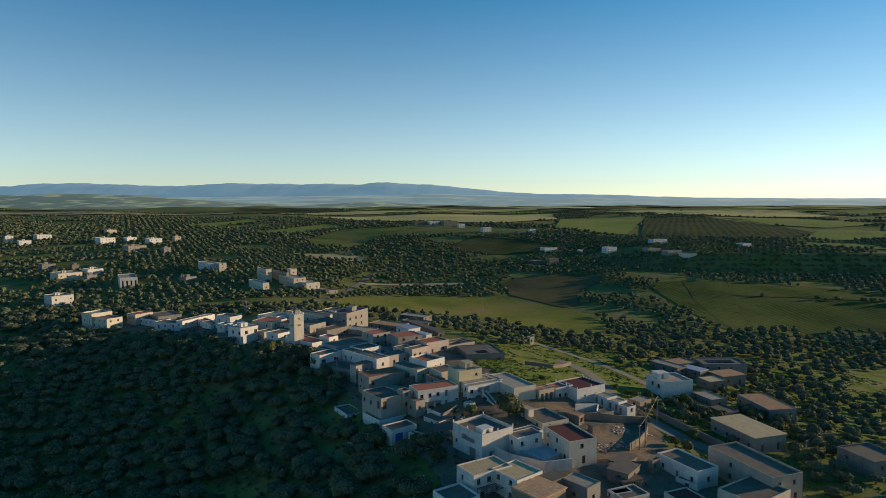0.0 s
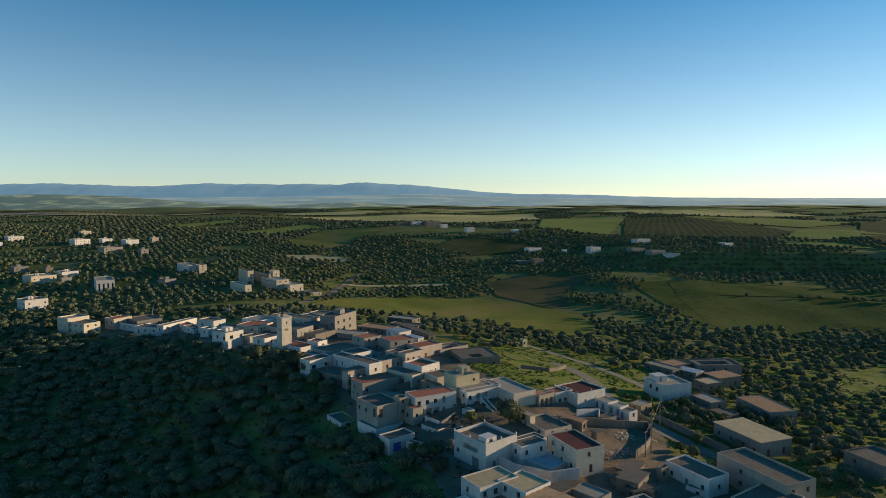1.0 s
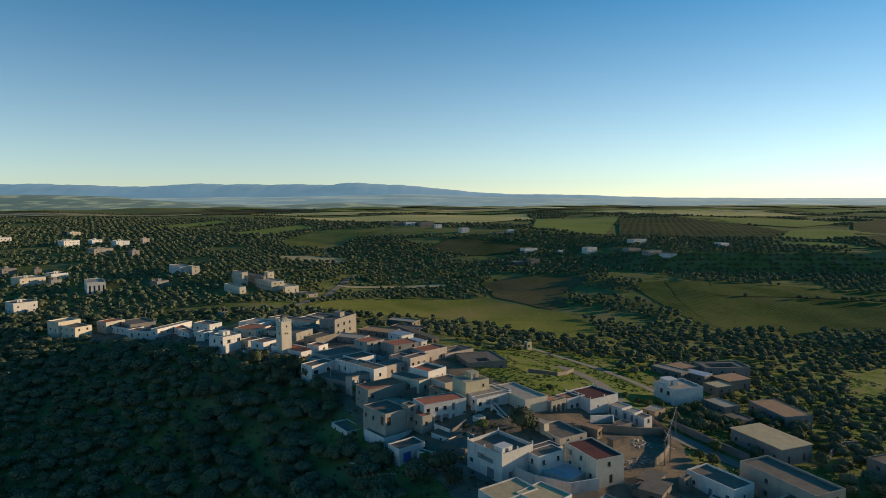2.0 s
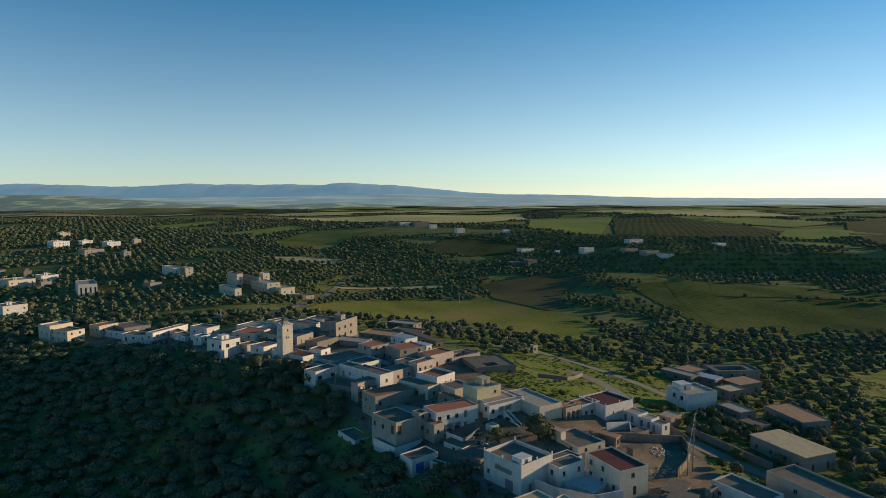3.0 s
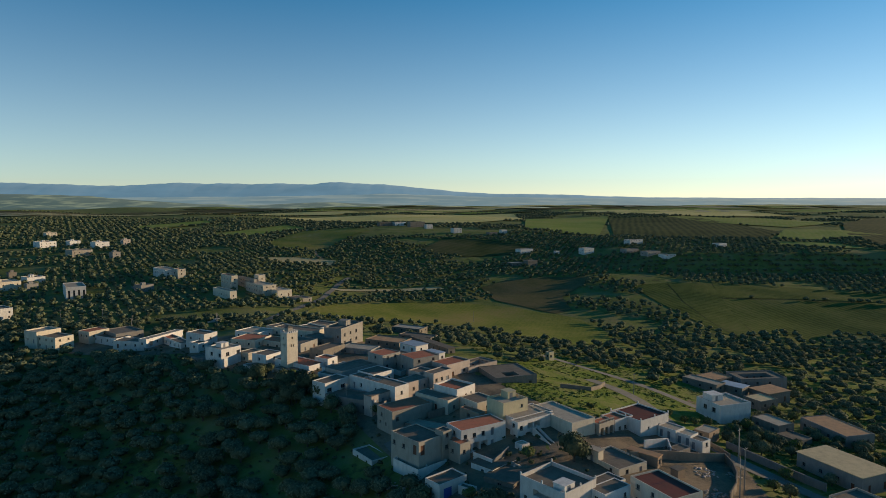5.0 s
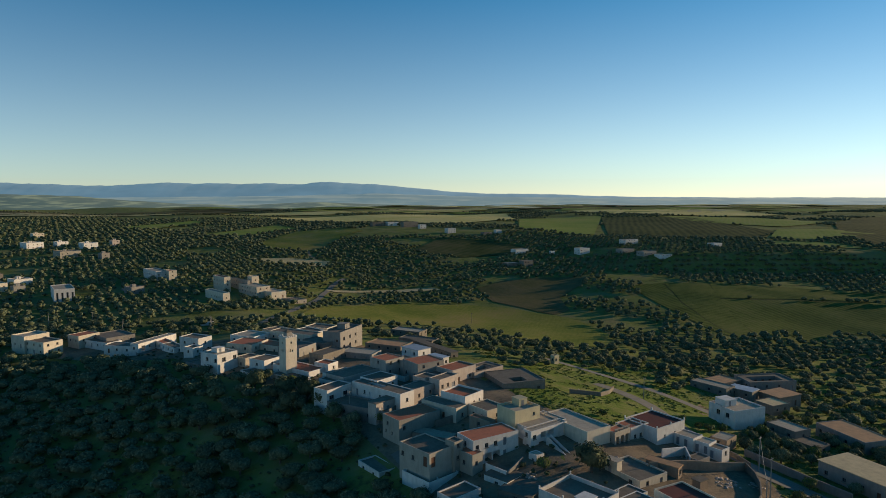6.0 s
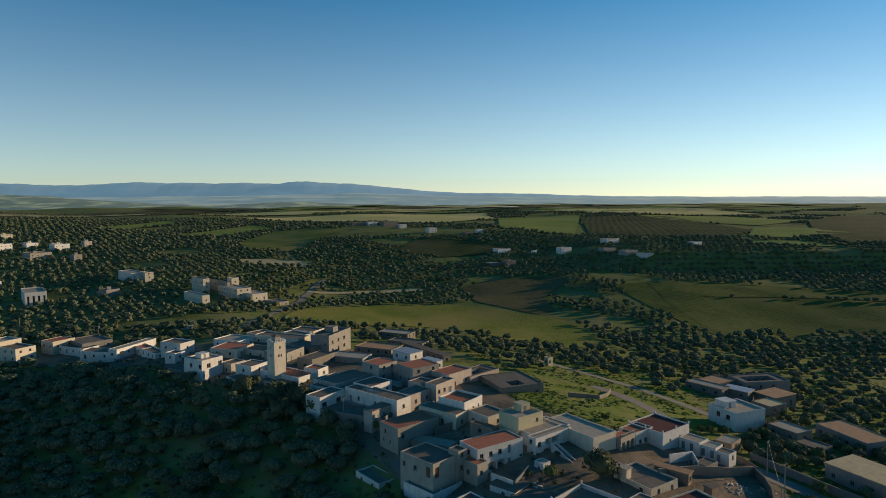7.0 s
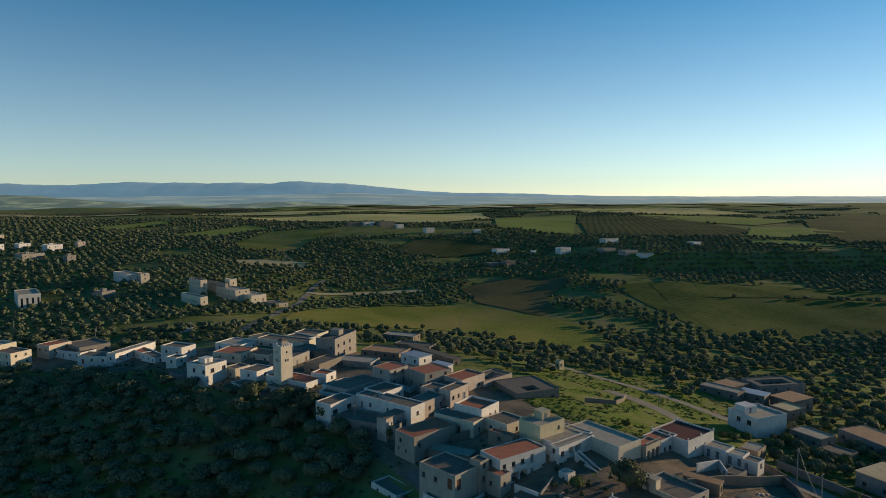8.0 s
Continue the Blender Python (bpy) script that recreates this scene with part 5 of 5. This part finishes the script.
TREES = []
for s in range(6):
    v, f, k = crown_arrays(s, 14, 900, .060, core=.80)
    TREES.append((mesh_np("crown", v, f, slots=k), trunk_mesh(s)))
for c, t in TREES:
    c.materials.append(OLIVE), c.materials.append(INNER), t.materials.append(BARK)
order = np.argsort(np.hypot(near[:, 0] + 10, near[:, 1] - 60) + 200 * (near[:, 0] < -90))
rnd = random.Random(11)
for i in order[:290]:
    tx, ty = near[i]
    tree = new("olive_tree")
    size = rnd.uniform(2.4, 3.4) * (1.42 if tx + .9 * ty < 200 else 1.0)
    tree.matrix_basis = pose(tx, ty, gz(tx, ty) - .1, 0, 0, rnd.uniform(0, 360)) @ Matrix.Diagonal((size, size, size * rnd.uniform(.8, 1.05), 1))
    c, t = TREES[rnd.randrange(6)]
    part("crown", c, OLIVE, tree)
    part("trunk", t, BARK, tree)
    tagged(tree, "mature olive tree with rounded grey-green crown", "tree", "olive trees")


def single_tree(x, y, r, mat, word):
    tree = new(word.replace(" ", "_"))
    tree.matrix_basis = pose(x, y, gz(x, y) - .1, 0, 0, x * 37 % 360) @ Matrix.Diagonal((r, r, r * 1.25, 1))
    c, t = TREES[int(x * 7 + y) % 6]
    me = c.copy()
    me.materials[0] = mat
    part("crown", me, mat, tree)
    part("trunk", t, BARK, tree)
    return tagged(tree, {"olive tree": "olive tree standing among the houses", "bush": "yellowish green leafy bush beside a wall", "leafy tree": "dense dark green leafy tree beside the houses"}[word], "tree")


single_tree(73.1, 212.8, 2.6, OLIVE, 'olive tree')
single_tree(74.2, 205.0, 2.4, OLIVE, 'olive tree')
single_tree(81.6, 213.8, 2.8, OLIVE, 'olive tree')
single_tree(82.2, 205.0, 2.4, OLIVE, 'olive tree')
single_tree(72.1, 218.6, 2.0, BUSH, 'bush')
single_tree(87.2, 210.5, 2.2, OLIVE, 'olive tree')
single_tree(80.9, 225.5, 2.0, BUSH, 'bush')
single_tree(115.1, 212.1, 2.6, OLIVE, 'olive tree')
single_tree(74.6, 186.9, 2.2, BUSH, 'bush')
single_tree(66.8, 179.5, 2.0, BUSH, 'bush')
single_tree(107.1, 221.4, 2.2, OLIVE, 'olive tree')
single_tree(111.3, 217.7, 2.4, OLIVE, 'olive tree')
single_tree(107.5, 226.6, 2.0, OLIVE, 'olive tree')
single_tree(66.8, 227.5, 1.8, BUSH, 'bush')
single_tree(64.2, 233.1, 1.6, BUSH, 'bush')
single_tree(-2.2, 171.2, 3.2, DARKTREE, 'leafy tree')
single_tree(-5.3, 170.7, 3.4, DARKTREE, 'leafy tree')
single_tree(-1.3, 163.2, 3.0, DARKTREE, 'leafy tree')
single_tree(-7.8, 176.7, 2.0, BUSH, 'bush')
single_tree(-62.7, 257.7, 5.2, DARKTREE, 'leafy tree')
single_tree(-54.5, 252.5, 5.0, DARKTREE, 'leafy tree')
single_tree(-49.2, 246.5, 4.6, DARKTREE, 'leafy tree')
single_tree(-59.2, 247.8, 5.0, DARKTREE, 'leafy tree')
single_tree(-74.5, 268.3, 4.6, DARKTREE, 'leafy tree')
single_tree(-44.8, 236.8, 4.0, OLIVE, 'olive tree')
single_tree(-38.5, 231.7, 3.2, OLIVE, 'olive tree')
single_tree(19.6, 187.7, 5.0, DARKTREE, 'leafy tree')
single_tree(8.7, 190.1, 2.4, BUSH, 'bush')
single_tree(22.2, 188.6, 2.6, DARKTREE, 'leafy tree')
single_tree(-64.6, 255.1, 4.2, DARKTREE, 'leafy tree')
single_tree(-57.8, 261.6, 3.6, DARKTREE, 'leafy tree')
single_tree(-71.6, 273.4, 3.2, DARKTREE, 'leafy tree')
single_tree(-52.1, 255.0, 3.2, DARKTREE, 'leafy tree')
single_tree(78.7, 204.6, 3.0, OLIVE, 'olive tree')
single_tree(87.8, 214.6, 3.0, OLIVE, 'olive tree')
single_tree(72.2, 207.1, 2.4, OLIVE, 'olive tree')
single_tree(86.0, 185.6, 2.2, OLIVE, 'olive tree')
single_tree(107.9, 224.5, 2.6, OLIVE, 'olive tree')
single_tree(69.8, 226.9, 2.0, BUSH, 'bush')
single_tree(71.8, 218.7, 2.2, BUSH, 'bush')
single_tree(75.1, 228.9, 2.0, BUSH, 'bush')
single_tree(68.8, 176.1, 2.4, OLIVE, 'olive tree')
single_tree(35.2, 224.2, 1.5, BUSH, 'bush')
single_tree(-144.8, 353.4, 2.2, BUSH, 'bush')
single_tree(-18.2, 265.7, 1.6, DARKTREE, 'leafy tree')
single_tree(-12.9, 262.6, 1.4, DARKTREE, 'leafy tree')
single_tree(-40.5, 231.7, 2.6, OLIVE, 'olive tree')
single_tree(-43.4, 225.1, 2.8, OLIVE, 'olive tree')
single_tree(-30.7, 231.1, 2.5, BUSH, 'bush')
single_tree(-76.5, 273.6, 2.0, DARKTREE, 'leafy tree')
single_tree(-61.7, 268.4, 2.2, BUSH, 'bush')


GARDEN = [(76.6, 222.7), (84.7, 213.6), (88.7, 196.2), (90.9, 182.1), (100.8, 183.4), (100.1, 171.7), (114.7, 164.3), (210.0, 292.3), (171.1, 281.1), (130.5, 276.7), (97.6, 243.9)]
gx, gy = scatter(20, 190, 110, 290, 4.6, .42, 31)
m = in_polygon(gx, gy, GARDEN) & in_polygon(gx, gy, VILLAGE)
for p in OPEN[-10:]:
    m &= ~in_polygon(gx, gy, p)
for cx, cy, r in foot:
    m &= (gx - cx) ** 2 + (gy - cy) ** 2 > (r * .8 + 1.2) ** 2
m &= np.random.RandomState(33).rand(len(gx)) < .8
for tx, ty in np.stack([gx[m], gy[m]], 1):
    leafy = int(tx * 5 + ty) % 4 == 0
    single_tree(float(tx), float(ty), 1.3 + (tx * 13 + ty * 7) % 1.5, BUSH if leafy else OLIVE, "bush" if leafy else "olive tree")


def grove(places, variants, name, label, smin, smax, mat, seed):
    """Many trees in one mesh."""
    r = np.random.RandomState(seed)
    z = ground(places[:, 0], places[:, 1])
    V, F, M, k = [], [], [], 0
    pick = r.randint(0, len(variants), len(places))
    for n, (v, f, slot) in enumerate(variants):
        idx = np.nonzero(pick == n)[0]
        if not len(idx):
            continue
        a, s = r.uniform(0, 6.2832, len(idx)), r.uniform(smin, smax, len(idx))
        ca, sa = (np.cos(a) * s)[:, None], (np.sin(a) * s)[:, None]
        X = v[None, :, 0] * ca - v[None, :, 1] * sa + places[idx, 0][:, None]
        Y = v[None, :, 0] * sa + v[None, :, 1] * ca + places[idx, 1][:, None]
        Z = v[None, :, 2] * (s * r.uniform(.8, 1.05, len(idx)))[:, None] + z[idx][:, None] - .1
        V.append(np.stack([X, Y, Z], -1).reshape(-1, 3))
        F.append((f[None] + (np.arange(len(idx)) * len(v))[:, None, None] + k).reshape(-1, 3))
        M.append(np.tile(slot, len(idx)))
        k += len(idx) * len(v)
    ob = new(name, mesh_np(name, np.concatenate(V), np.concatenate(F), slots=np.concatenate(M)))
    ob.data.materials.append(mat)
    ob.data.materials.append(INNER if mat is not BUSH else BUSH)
    return tagged(ob, label, "trees", kind="stuff")


rest = near[order[290:]]
shade = rest[:, 0] + .9 * rest[:, 1] < 200
CLUMPS = [crown_arrays(20 + s, 9, 190, .10, core=.80) for s in range(6)]
grove(rest[shade], CLUMPS, "olive_grove", "dense olive grove on the shaded slope", 3.0, 4.8, OLIVE, 1)
grove(rest[~shade], CLUMPS, "olive_grove", "olive grove with rounded crowns on green grass", 1.9, 3.9, OLIVE, 9)
grove(mid, [crown_arrays(40 + s, 4, 28, .22, core=.93) for s in range(6)], "olive_orchard", "olive orchard of many small dark crowns", 2.3, 4.3, OLIVE, 2)
grove(far, [crown_arrays(60 + s, 2, 10, .3, core=1.1) for s in range(5)], "far_woods", "scattered dark tree clumps on the plateau", 3.2, 5.5, OLIVE, 3)


x, y = keep(*(v := scatter(10, 215, 120, 345, 1.35, .5, 15)), seen(*v))
m = (patch(x, y, 6.0, .4) + .5 * patch(x, y, 19.0, 1.4) > -.25) & (np.random.RandomState(16).rand(len(x)) < .7) & ~in_polygon(x, y, OPEN[0])
for p in OPEN[-10:]:
    m &= ~in_polygon(x, y, p)
for cx, cy, r in foot:
    m &= (x - cx) ** 2 + (y - cy) ** 2 > (r * .8) ** 2
TUFTS = []
for s in range(6):
    v, f, k = crown_arrays(80 + s, 2, 14, .34, core=.7)
    TUFTS.append(((v - np.array([0, 0, .35])) * np.array([1.2, 1.2, .55]), f, k))
grove(np.stack([x[m], y[m]], 1), TUFTS, "scrub", "low green scrub and tall grass tufts", .35, 1.25, BUSH, 4)
# dark clumps added to darken the ground between the slope trees
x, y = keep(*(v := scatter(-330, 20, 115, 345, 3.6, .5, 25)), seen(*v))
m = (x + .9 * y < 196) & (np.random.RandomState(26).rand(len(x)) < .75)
for cx, cy, r in foot:
    m &= (x - cx) ** 2 + (y - cy) ** 2 > (r * .85) ** 2
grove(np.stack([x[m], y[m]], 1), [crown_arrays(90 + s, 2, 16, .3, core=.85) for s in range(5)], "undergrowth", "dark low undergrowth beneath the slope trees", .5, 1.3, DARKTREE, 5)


# ---- distance ----
def range_of_hills(name, y0, depth, base, heights, colour, glow, label, x0=-5200, x1=5200, n=520, strips=None, grain=1.0):
    """A far range: a ridged strip with folds, so far that it does not shift."""
    xs = np.linspace(x0, x1, n)
    crest = np.interp(xs, [h[0] for h in heights], [h[1] for h in heights])
    rr = np.random.RandomState(len(name))
    for k, amp in ((.004, .06), (.011, .06), (.027, .04), (.06, .025)):
        crest = crest + amp * np.sin(xs * k + rr.uniform(0, 6)) * np.sin(xs * k * .63 + rr.uniform(0, 6)) * np.maximum(crest - base, 0) * .45
    V, rows = [], 9
    for j in range(rows):
        t = j / (rows - 1)
        fold = (np.sin(xs * .017 + j * .9) + np.sin(xs * .041 - j * 1.3)) * depth * .004
        V.append(np.stack([xs, np.full(n, y0 + depth * t) + fold - (xs / 5200) ** 2 * 250, base + (crest - base) * np.sin(t * 1.5708) ** 1.3], -1))
    V = np.concatenate(V)
    i = np.arange(n * rows).reshape(rows, n)
    f = np.stack([i[:-1, :-1], i[:-1, 1:], i[1:, 1:], i[1:, :-1]], -1).reshape(-1, 4)
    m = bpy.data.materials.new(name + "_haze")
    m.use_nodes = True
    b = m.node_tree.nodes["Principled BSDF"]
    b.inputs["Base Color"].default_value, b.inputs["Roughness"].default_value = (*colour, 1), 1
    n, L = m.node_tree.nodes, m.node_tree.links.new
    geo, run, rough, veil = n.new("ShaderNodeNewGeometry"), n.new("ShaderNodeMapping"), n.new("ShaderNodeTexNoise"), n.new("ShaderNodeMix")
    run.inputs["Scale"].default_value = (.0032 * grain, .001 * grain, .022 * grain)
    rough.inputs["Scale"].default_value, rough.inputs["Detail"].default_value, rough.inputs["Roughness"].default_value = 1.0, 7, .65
    # distance haze is put into the emission colour, mottled by noise
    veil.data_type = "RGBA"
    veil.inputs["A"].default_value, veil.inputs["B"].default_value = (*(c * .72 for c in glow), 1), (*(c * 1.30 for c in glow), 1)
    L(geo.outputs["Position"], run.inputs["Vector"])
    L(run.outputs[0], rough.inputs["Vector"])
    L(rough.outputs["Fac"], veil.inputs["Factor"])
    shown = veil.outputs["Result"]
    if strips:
        # pale farmland in flat strips across the slopes, its haze in the emission too
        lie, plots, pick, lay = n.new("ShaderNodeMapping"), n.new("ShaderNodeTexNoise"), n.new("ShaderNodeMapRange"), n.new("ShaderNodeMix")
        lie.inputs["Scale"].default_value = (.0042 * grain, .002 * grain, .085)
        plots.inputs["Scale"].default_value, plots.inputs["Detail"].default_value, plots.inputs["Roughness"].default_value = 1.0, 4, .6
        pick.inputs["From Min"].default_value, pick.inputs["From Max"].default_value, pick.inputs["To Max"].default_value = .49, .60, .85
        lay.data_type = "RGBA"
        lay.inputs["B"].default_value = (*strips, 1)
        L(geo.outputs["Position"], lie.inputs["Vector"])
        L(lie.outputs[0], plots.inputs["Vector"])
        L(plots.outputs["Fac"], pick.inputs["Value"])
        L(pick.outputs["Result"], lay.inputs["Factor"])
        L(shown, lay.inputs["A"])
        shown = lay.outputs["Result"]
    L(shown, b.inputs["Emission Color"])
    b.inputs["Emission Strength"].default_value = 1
    ob = new(name, mesh_np(name, V, f, True))
    ob.data.materials.append(m)
    return tagged(ob, label, "mountains", kind="structure")


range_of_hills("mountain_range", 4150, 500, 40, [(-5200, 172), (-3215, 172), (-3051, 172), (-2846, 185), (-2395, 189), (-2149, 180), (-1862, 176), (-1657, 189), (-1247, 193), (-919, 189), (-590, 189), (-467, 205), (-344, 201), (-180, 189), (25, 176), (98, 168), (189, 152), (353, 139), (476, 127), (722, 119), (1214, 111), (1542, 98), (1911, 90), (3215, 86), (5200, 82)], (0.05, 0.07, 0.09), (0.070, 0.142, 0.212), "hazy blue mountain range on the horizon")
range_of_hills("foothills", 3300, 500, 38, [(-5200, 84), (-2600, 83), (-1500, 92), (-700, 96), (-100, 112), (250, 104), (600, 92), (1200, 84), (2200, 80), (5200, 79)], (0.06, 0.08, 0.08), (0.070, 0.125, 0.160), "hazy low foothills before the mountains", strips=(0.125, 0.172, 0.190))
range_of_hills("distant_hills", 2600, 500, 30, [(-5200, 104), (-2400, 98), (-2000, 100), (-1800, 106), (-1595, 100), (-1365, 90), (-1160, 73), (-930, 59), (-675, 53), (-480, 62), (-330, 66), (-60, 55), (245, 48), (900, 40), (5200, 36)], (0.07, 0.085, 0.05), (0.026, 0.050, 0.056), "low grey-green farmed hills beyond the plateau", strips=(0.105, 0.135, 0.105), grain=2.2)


# ---- small things ----
def pergola(x, y, z, ang, a, b, h):
    """Four posts, two beams and a row of slats."""
    frame_ob = new("pergola")
    frame_ob.matrix_basis = pose(x, y, z, 0, 0, ang)
    for u, v in ((.1, .1), (a - .1, .1), (.1, b - .1), (a - .1, b - .1)):
        vs, fs = [], []
        box(vs, fs, (u - .07, v - .07, 0), (u + .07, v + .07, h))
        part("post", mesh_from("post", vs, fs), FRAME, frame_ob)
    for v in (.1, b - .1):
        vs, fs = [], []
        box(vs, fs, (0, v - .06, h), (a, v + .06, h + .15))
        part("beam", mesh_from("beam", vs, fs), FRAME, frame_ob)
    n = int(a / .55)
    me = shared(("slat", round(b, 1)), lambda vs, fs: box(vs, fs, (-.11, -.2, 0), (.11, b + .2, .07)))
    for i in range(n):
        part("slat", me, FRAME, frame_ob).matrix_basis = pose(.2 + (a - .4) * i / (n - 1), 0, h + .15)
    return tagged(frame_ob, "dark slatted pergola over a courtyard", "pergola")


def stair_flight(x, y, z, ang, steps, width, rise, run, mat):
    """An outside stair with solid side wall."""
    st = new("outside_stair")
    st.matrix_basis = pose(x, y, z, 0, 0, ang)
    for i in range(steps):
        vs, fs = [], []
        box(vs, fs, (i * run, 0, -1.0), ((i + 1) * run, width, (i + 1) * rise))
        part("step", mesh_from("step", vs, fs), WALL["concrete"], st)
    L, H = steps * run, steps * rise
    for v in (-.18, width):
        vs = [(0, v, -1.0), (L, v, -1.0), (L, v, H + .9), (0, v, .9), (0, v + .18, -1.0), (L, v + .18, -1.0), (L, v + .18, H + .9), (0, v + .18, .9)]
        part("side_wall", mesh_from("side_wall", vs, [(0, 1, 2, 3), (7, 6, 5, 4), (0, 4, 5, 1), (1, 5, 6, 2), (2, 6, 7, 3), (3, 7, 4, 0)]), WALL[mat], st)
    return tagged(st, "whitewashed outside stair with solid side walls", "stair")


def balustrade(x, y, z, ang, length):
    """A rail on small turned posts along a roof edge."""
    rail_ob = new("balustrade")
    rail_ob.matrix_basis = pose(x, y, z, 0, 0, ang)
    n = int(length / .5)
    me = shared(("baluster",), lambda vs, fs: (tube(vs, fs, (0, 0, 0), (0, 0, .3), .07, .13), tube(vs, fs, (0, 0, .3), (0, 0, .6), .13, .07)))
    for i in range(n + 1):
        part("baluster", me, WALL["sand"], rail_ob).matrix_basis = pose(.15 + (length - .3) * i / n, .15, 0)
    vs, fs = [], []
    box(vs, fs, (0, 0, .6), (length, .3, .74))
    part("rail", mesh_from("rail", vs, fs), WALL["sand"], rail_ob)
    return tagged(rail_ob, "sand-coloured balustrade along the arcade roof", "balustrade")


def tunnel_tent(x, y, ang, r, length):
    tent = new("tunnel_shelter")
    tent.matrix_basis = pose(x, y, gz(x, y) - .1, 0, 0, ang)
    vs, fs, n = [], [], 10
    for j in range(7):
        for i in range(n + 1):
            a = math.pi * i / n
            k = 1.0 + (.03 if j % 2 else 0)
            vs.append((length * j / 6, r * math.cos(a) * k, r * .85 * math.sin(a) * k))
    for j in range(6):
        fs += [(j * (n + 1) + i, j * (n + 1) + i + 1, (j + 1) * (n + 1) + i + 1, (j + 1) * (n + 1) + i) for i in range(n)]
    fs += [tuple(range(n + 1)), tuple(range(6 * (n + 1), 7 * (n + 1)))]
    part("cover", mesh_from("cover", vs, fs, True), WALL["white"], tent)
    return tagged(tent, "pale rounded tunnel shelter on the grass", "shelter")


def cable(p, q, sag, r=0.03):
    """An overhead wire that hangs between two points."""
    vs, fs, n = [], [], 14
    p, q = Vector(p), Vector(q)
    side = (q - p).cross(Vector((0, 0, 1))).normalized() * r
    pts = [p.lerp(q, i / n) - Vector((0, 0, sag * 4 * (i / n) * (1 - i / n))) for i in range(n + 1)]
    for c in pts:
        vs += [tuple(c + side), tuple(c + Vector((0, 0, r))), tuple(c - side), tuple(c - Vector((0, 0, r)))]
    for i in range(n):
        fs += [(4 * i + j, 4 * i + (j + 1) % 4, 4 * i + 4 + (j + 1) % 4, 4 * i + 4 + j) for j in range(4)]
    ob = new("overhead_wire", mesh_from("overhead_wire", vs, fs))
    ob.data.materials.append(POLE)
    return tagged(ob, "thin pale overhead wire between poles", "wire", "overhead wires")


def rubble(x, y, r, n, seed):
    """A heap of broken stones: one thing."""
    rr = np.random.RandomState(seed)
    V, F, k = [], [], 0
    for i in range(n):
        a, d, s = rr.uniform(0, 6.28), r * rr.uniform(0, 1) ** .7, rr.uniform(.12, .5)
        px, py = x + d * math.cos(a), y + d * math.sin(a)
        v = ICO_V * (1 + rr.uniform(-.35, .35, (len(ICO_V), 1))) * s * np.array([1.2, 1, .6]) + np.array([px, py, gz(px, py) + s * .15])
        V.append(v), F.append(ICO_F + k)
        k += len(v)
    ob = new("rubble_heap", mesh_np("rubble_heap", np.concatenate(V), np.concatenate(F)))
    ob.data.materials.append(WALL["pink"])
    return tagged(ob, "scattered pale rubble and dumped stones", "rubble", kind="stuff")


pergola(9.6, 141.7, 10.2, 32, 6.5, 3.2, 2.6)
stair_flight(17.4, 197.2, 14.6, 121, 16, 1.4, 0.19, 0.44, 'white')
stair_flight(6.5, 199.8, 12.6, 115, 15, 1.2, 0.19, 0.28, 'white')
tunnel_tent(-132.0, 409.3, 20, 2.2, 7.0)
balustrade(31.2, 203.2, 18.3, 33, 6.4)
utility_pole(54.4, 172.8, 7.5)
cable((54.4, 172.8, 17.5), (67.0, 196.0, 18.7), 0.8, .05)
utility_pole(67.0, 196.0, 9.6)
rubble(-24.3, 186.7, 5, 60, 0)
rubble(-19.8, 175.9, 5, 50, 1)
rubble(-38.5, 177.1, 4, 40, 2)
rubble(-3.8, 173.4, 3, 25, 3)
rubble(50.1, 175.0, 3, 30, 4)
rubble(48.2, 201.5, 2.2, 26, 8)
rubble(53.0, 186.0, 3.4, 44, 9)
rubble(28.5, 193.5, 2.4, 30, 10)
rubble(44.5, 172.0, 3.0, 36, 11)
rubble(4.0, 188.0, 2.8, 34, 12)
rubble(60.5, 186.5, 2.0, 24, 13)
rubble(-148.8, 274.1, 4, 40, 5)
rubble(-16.4, 185.3, 4, 40, 6)
rubble(37.1, 256.3, 3, 25, 7)
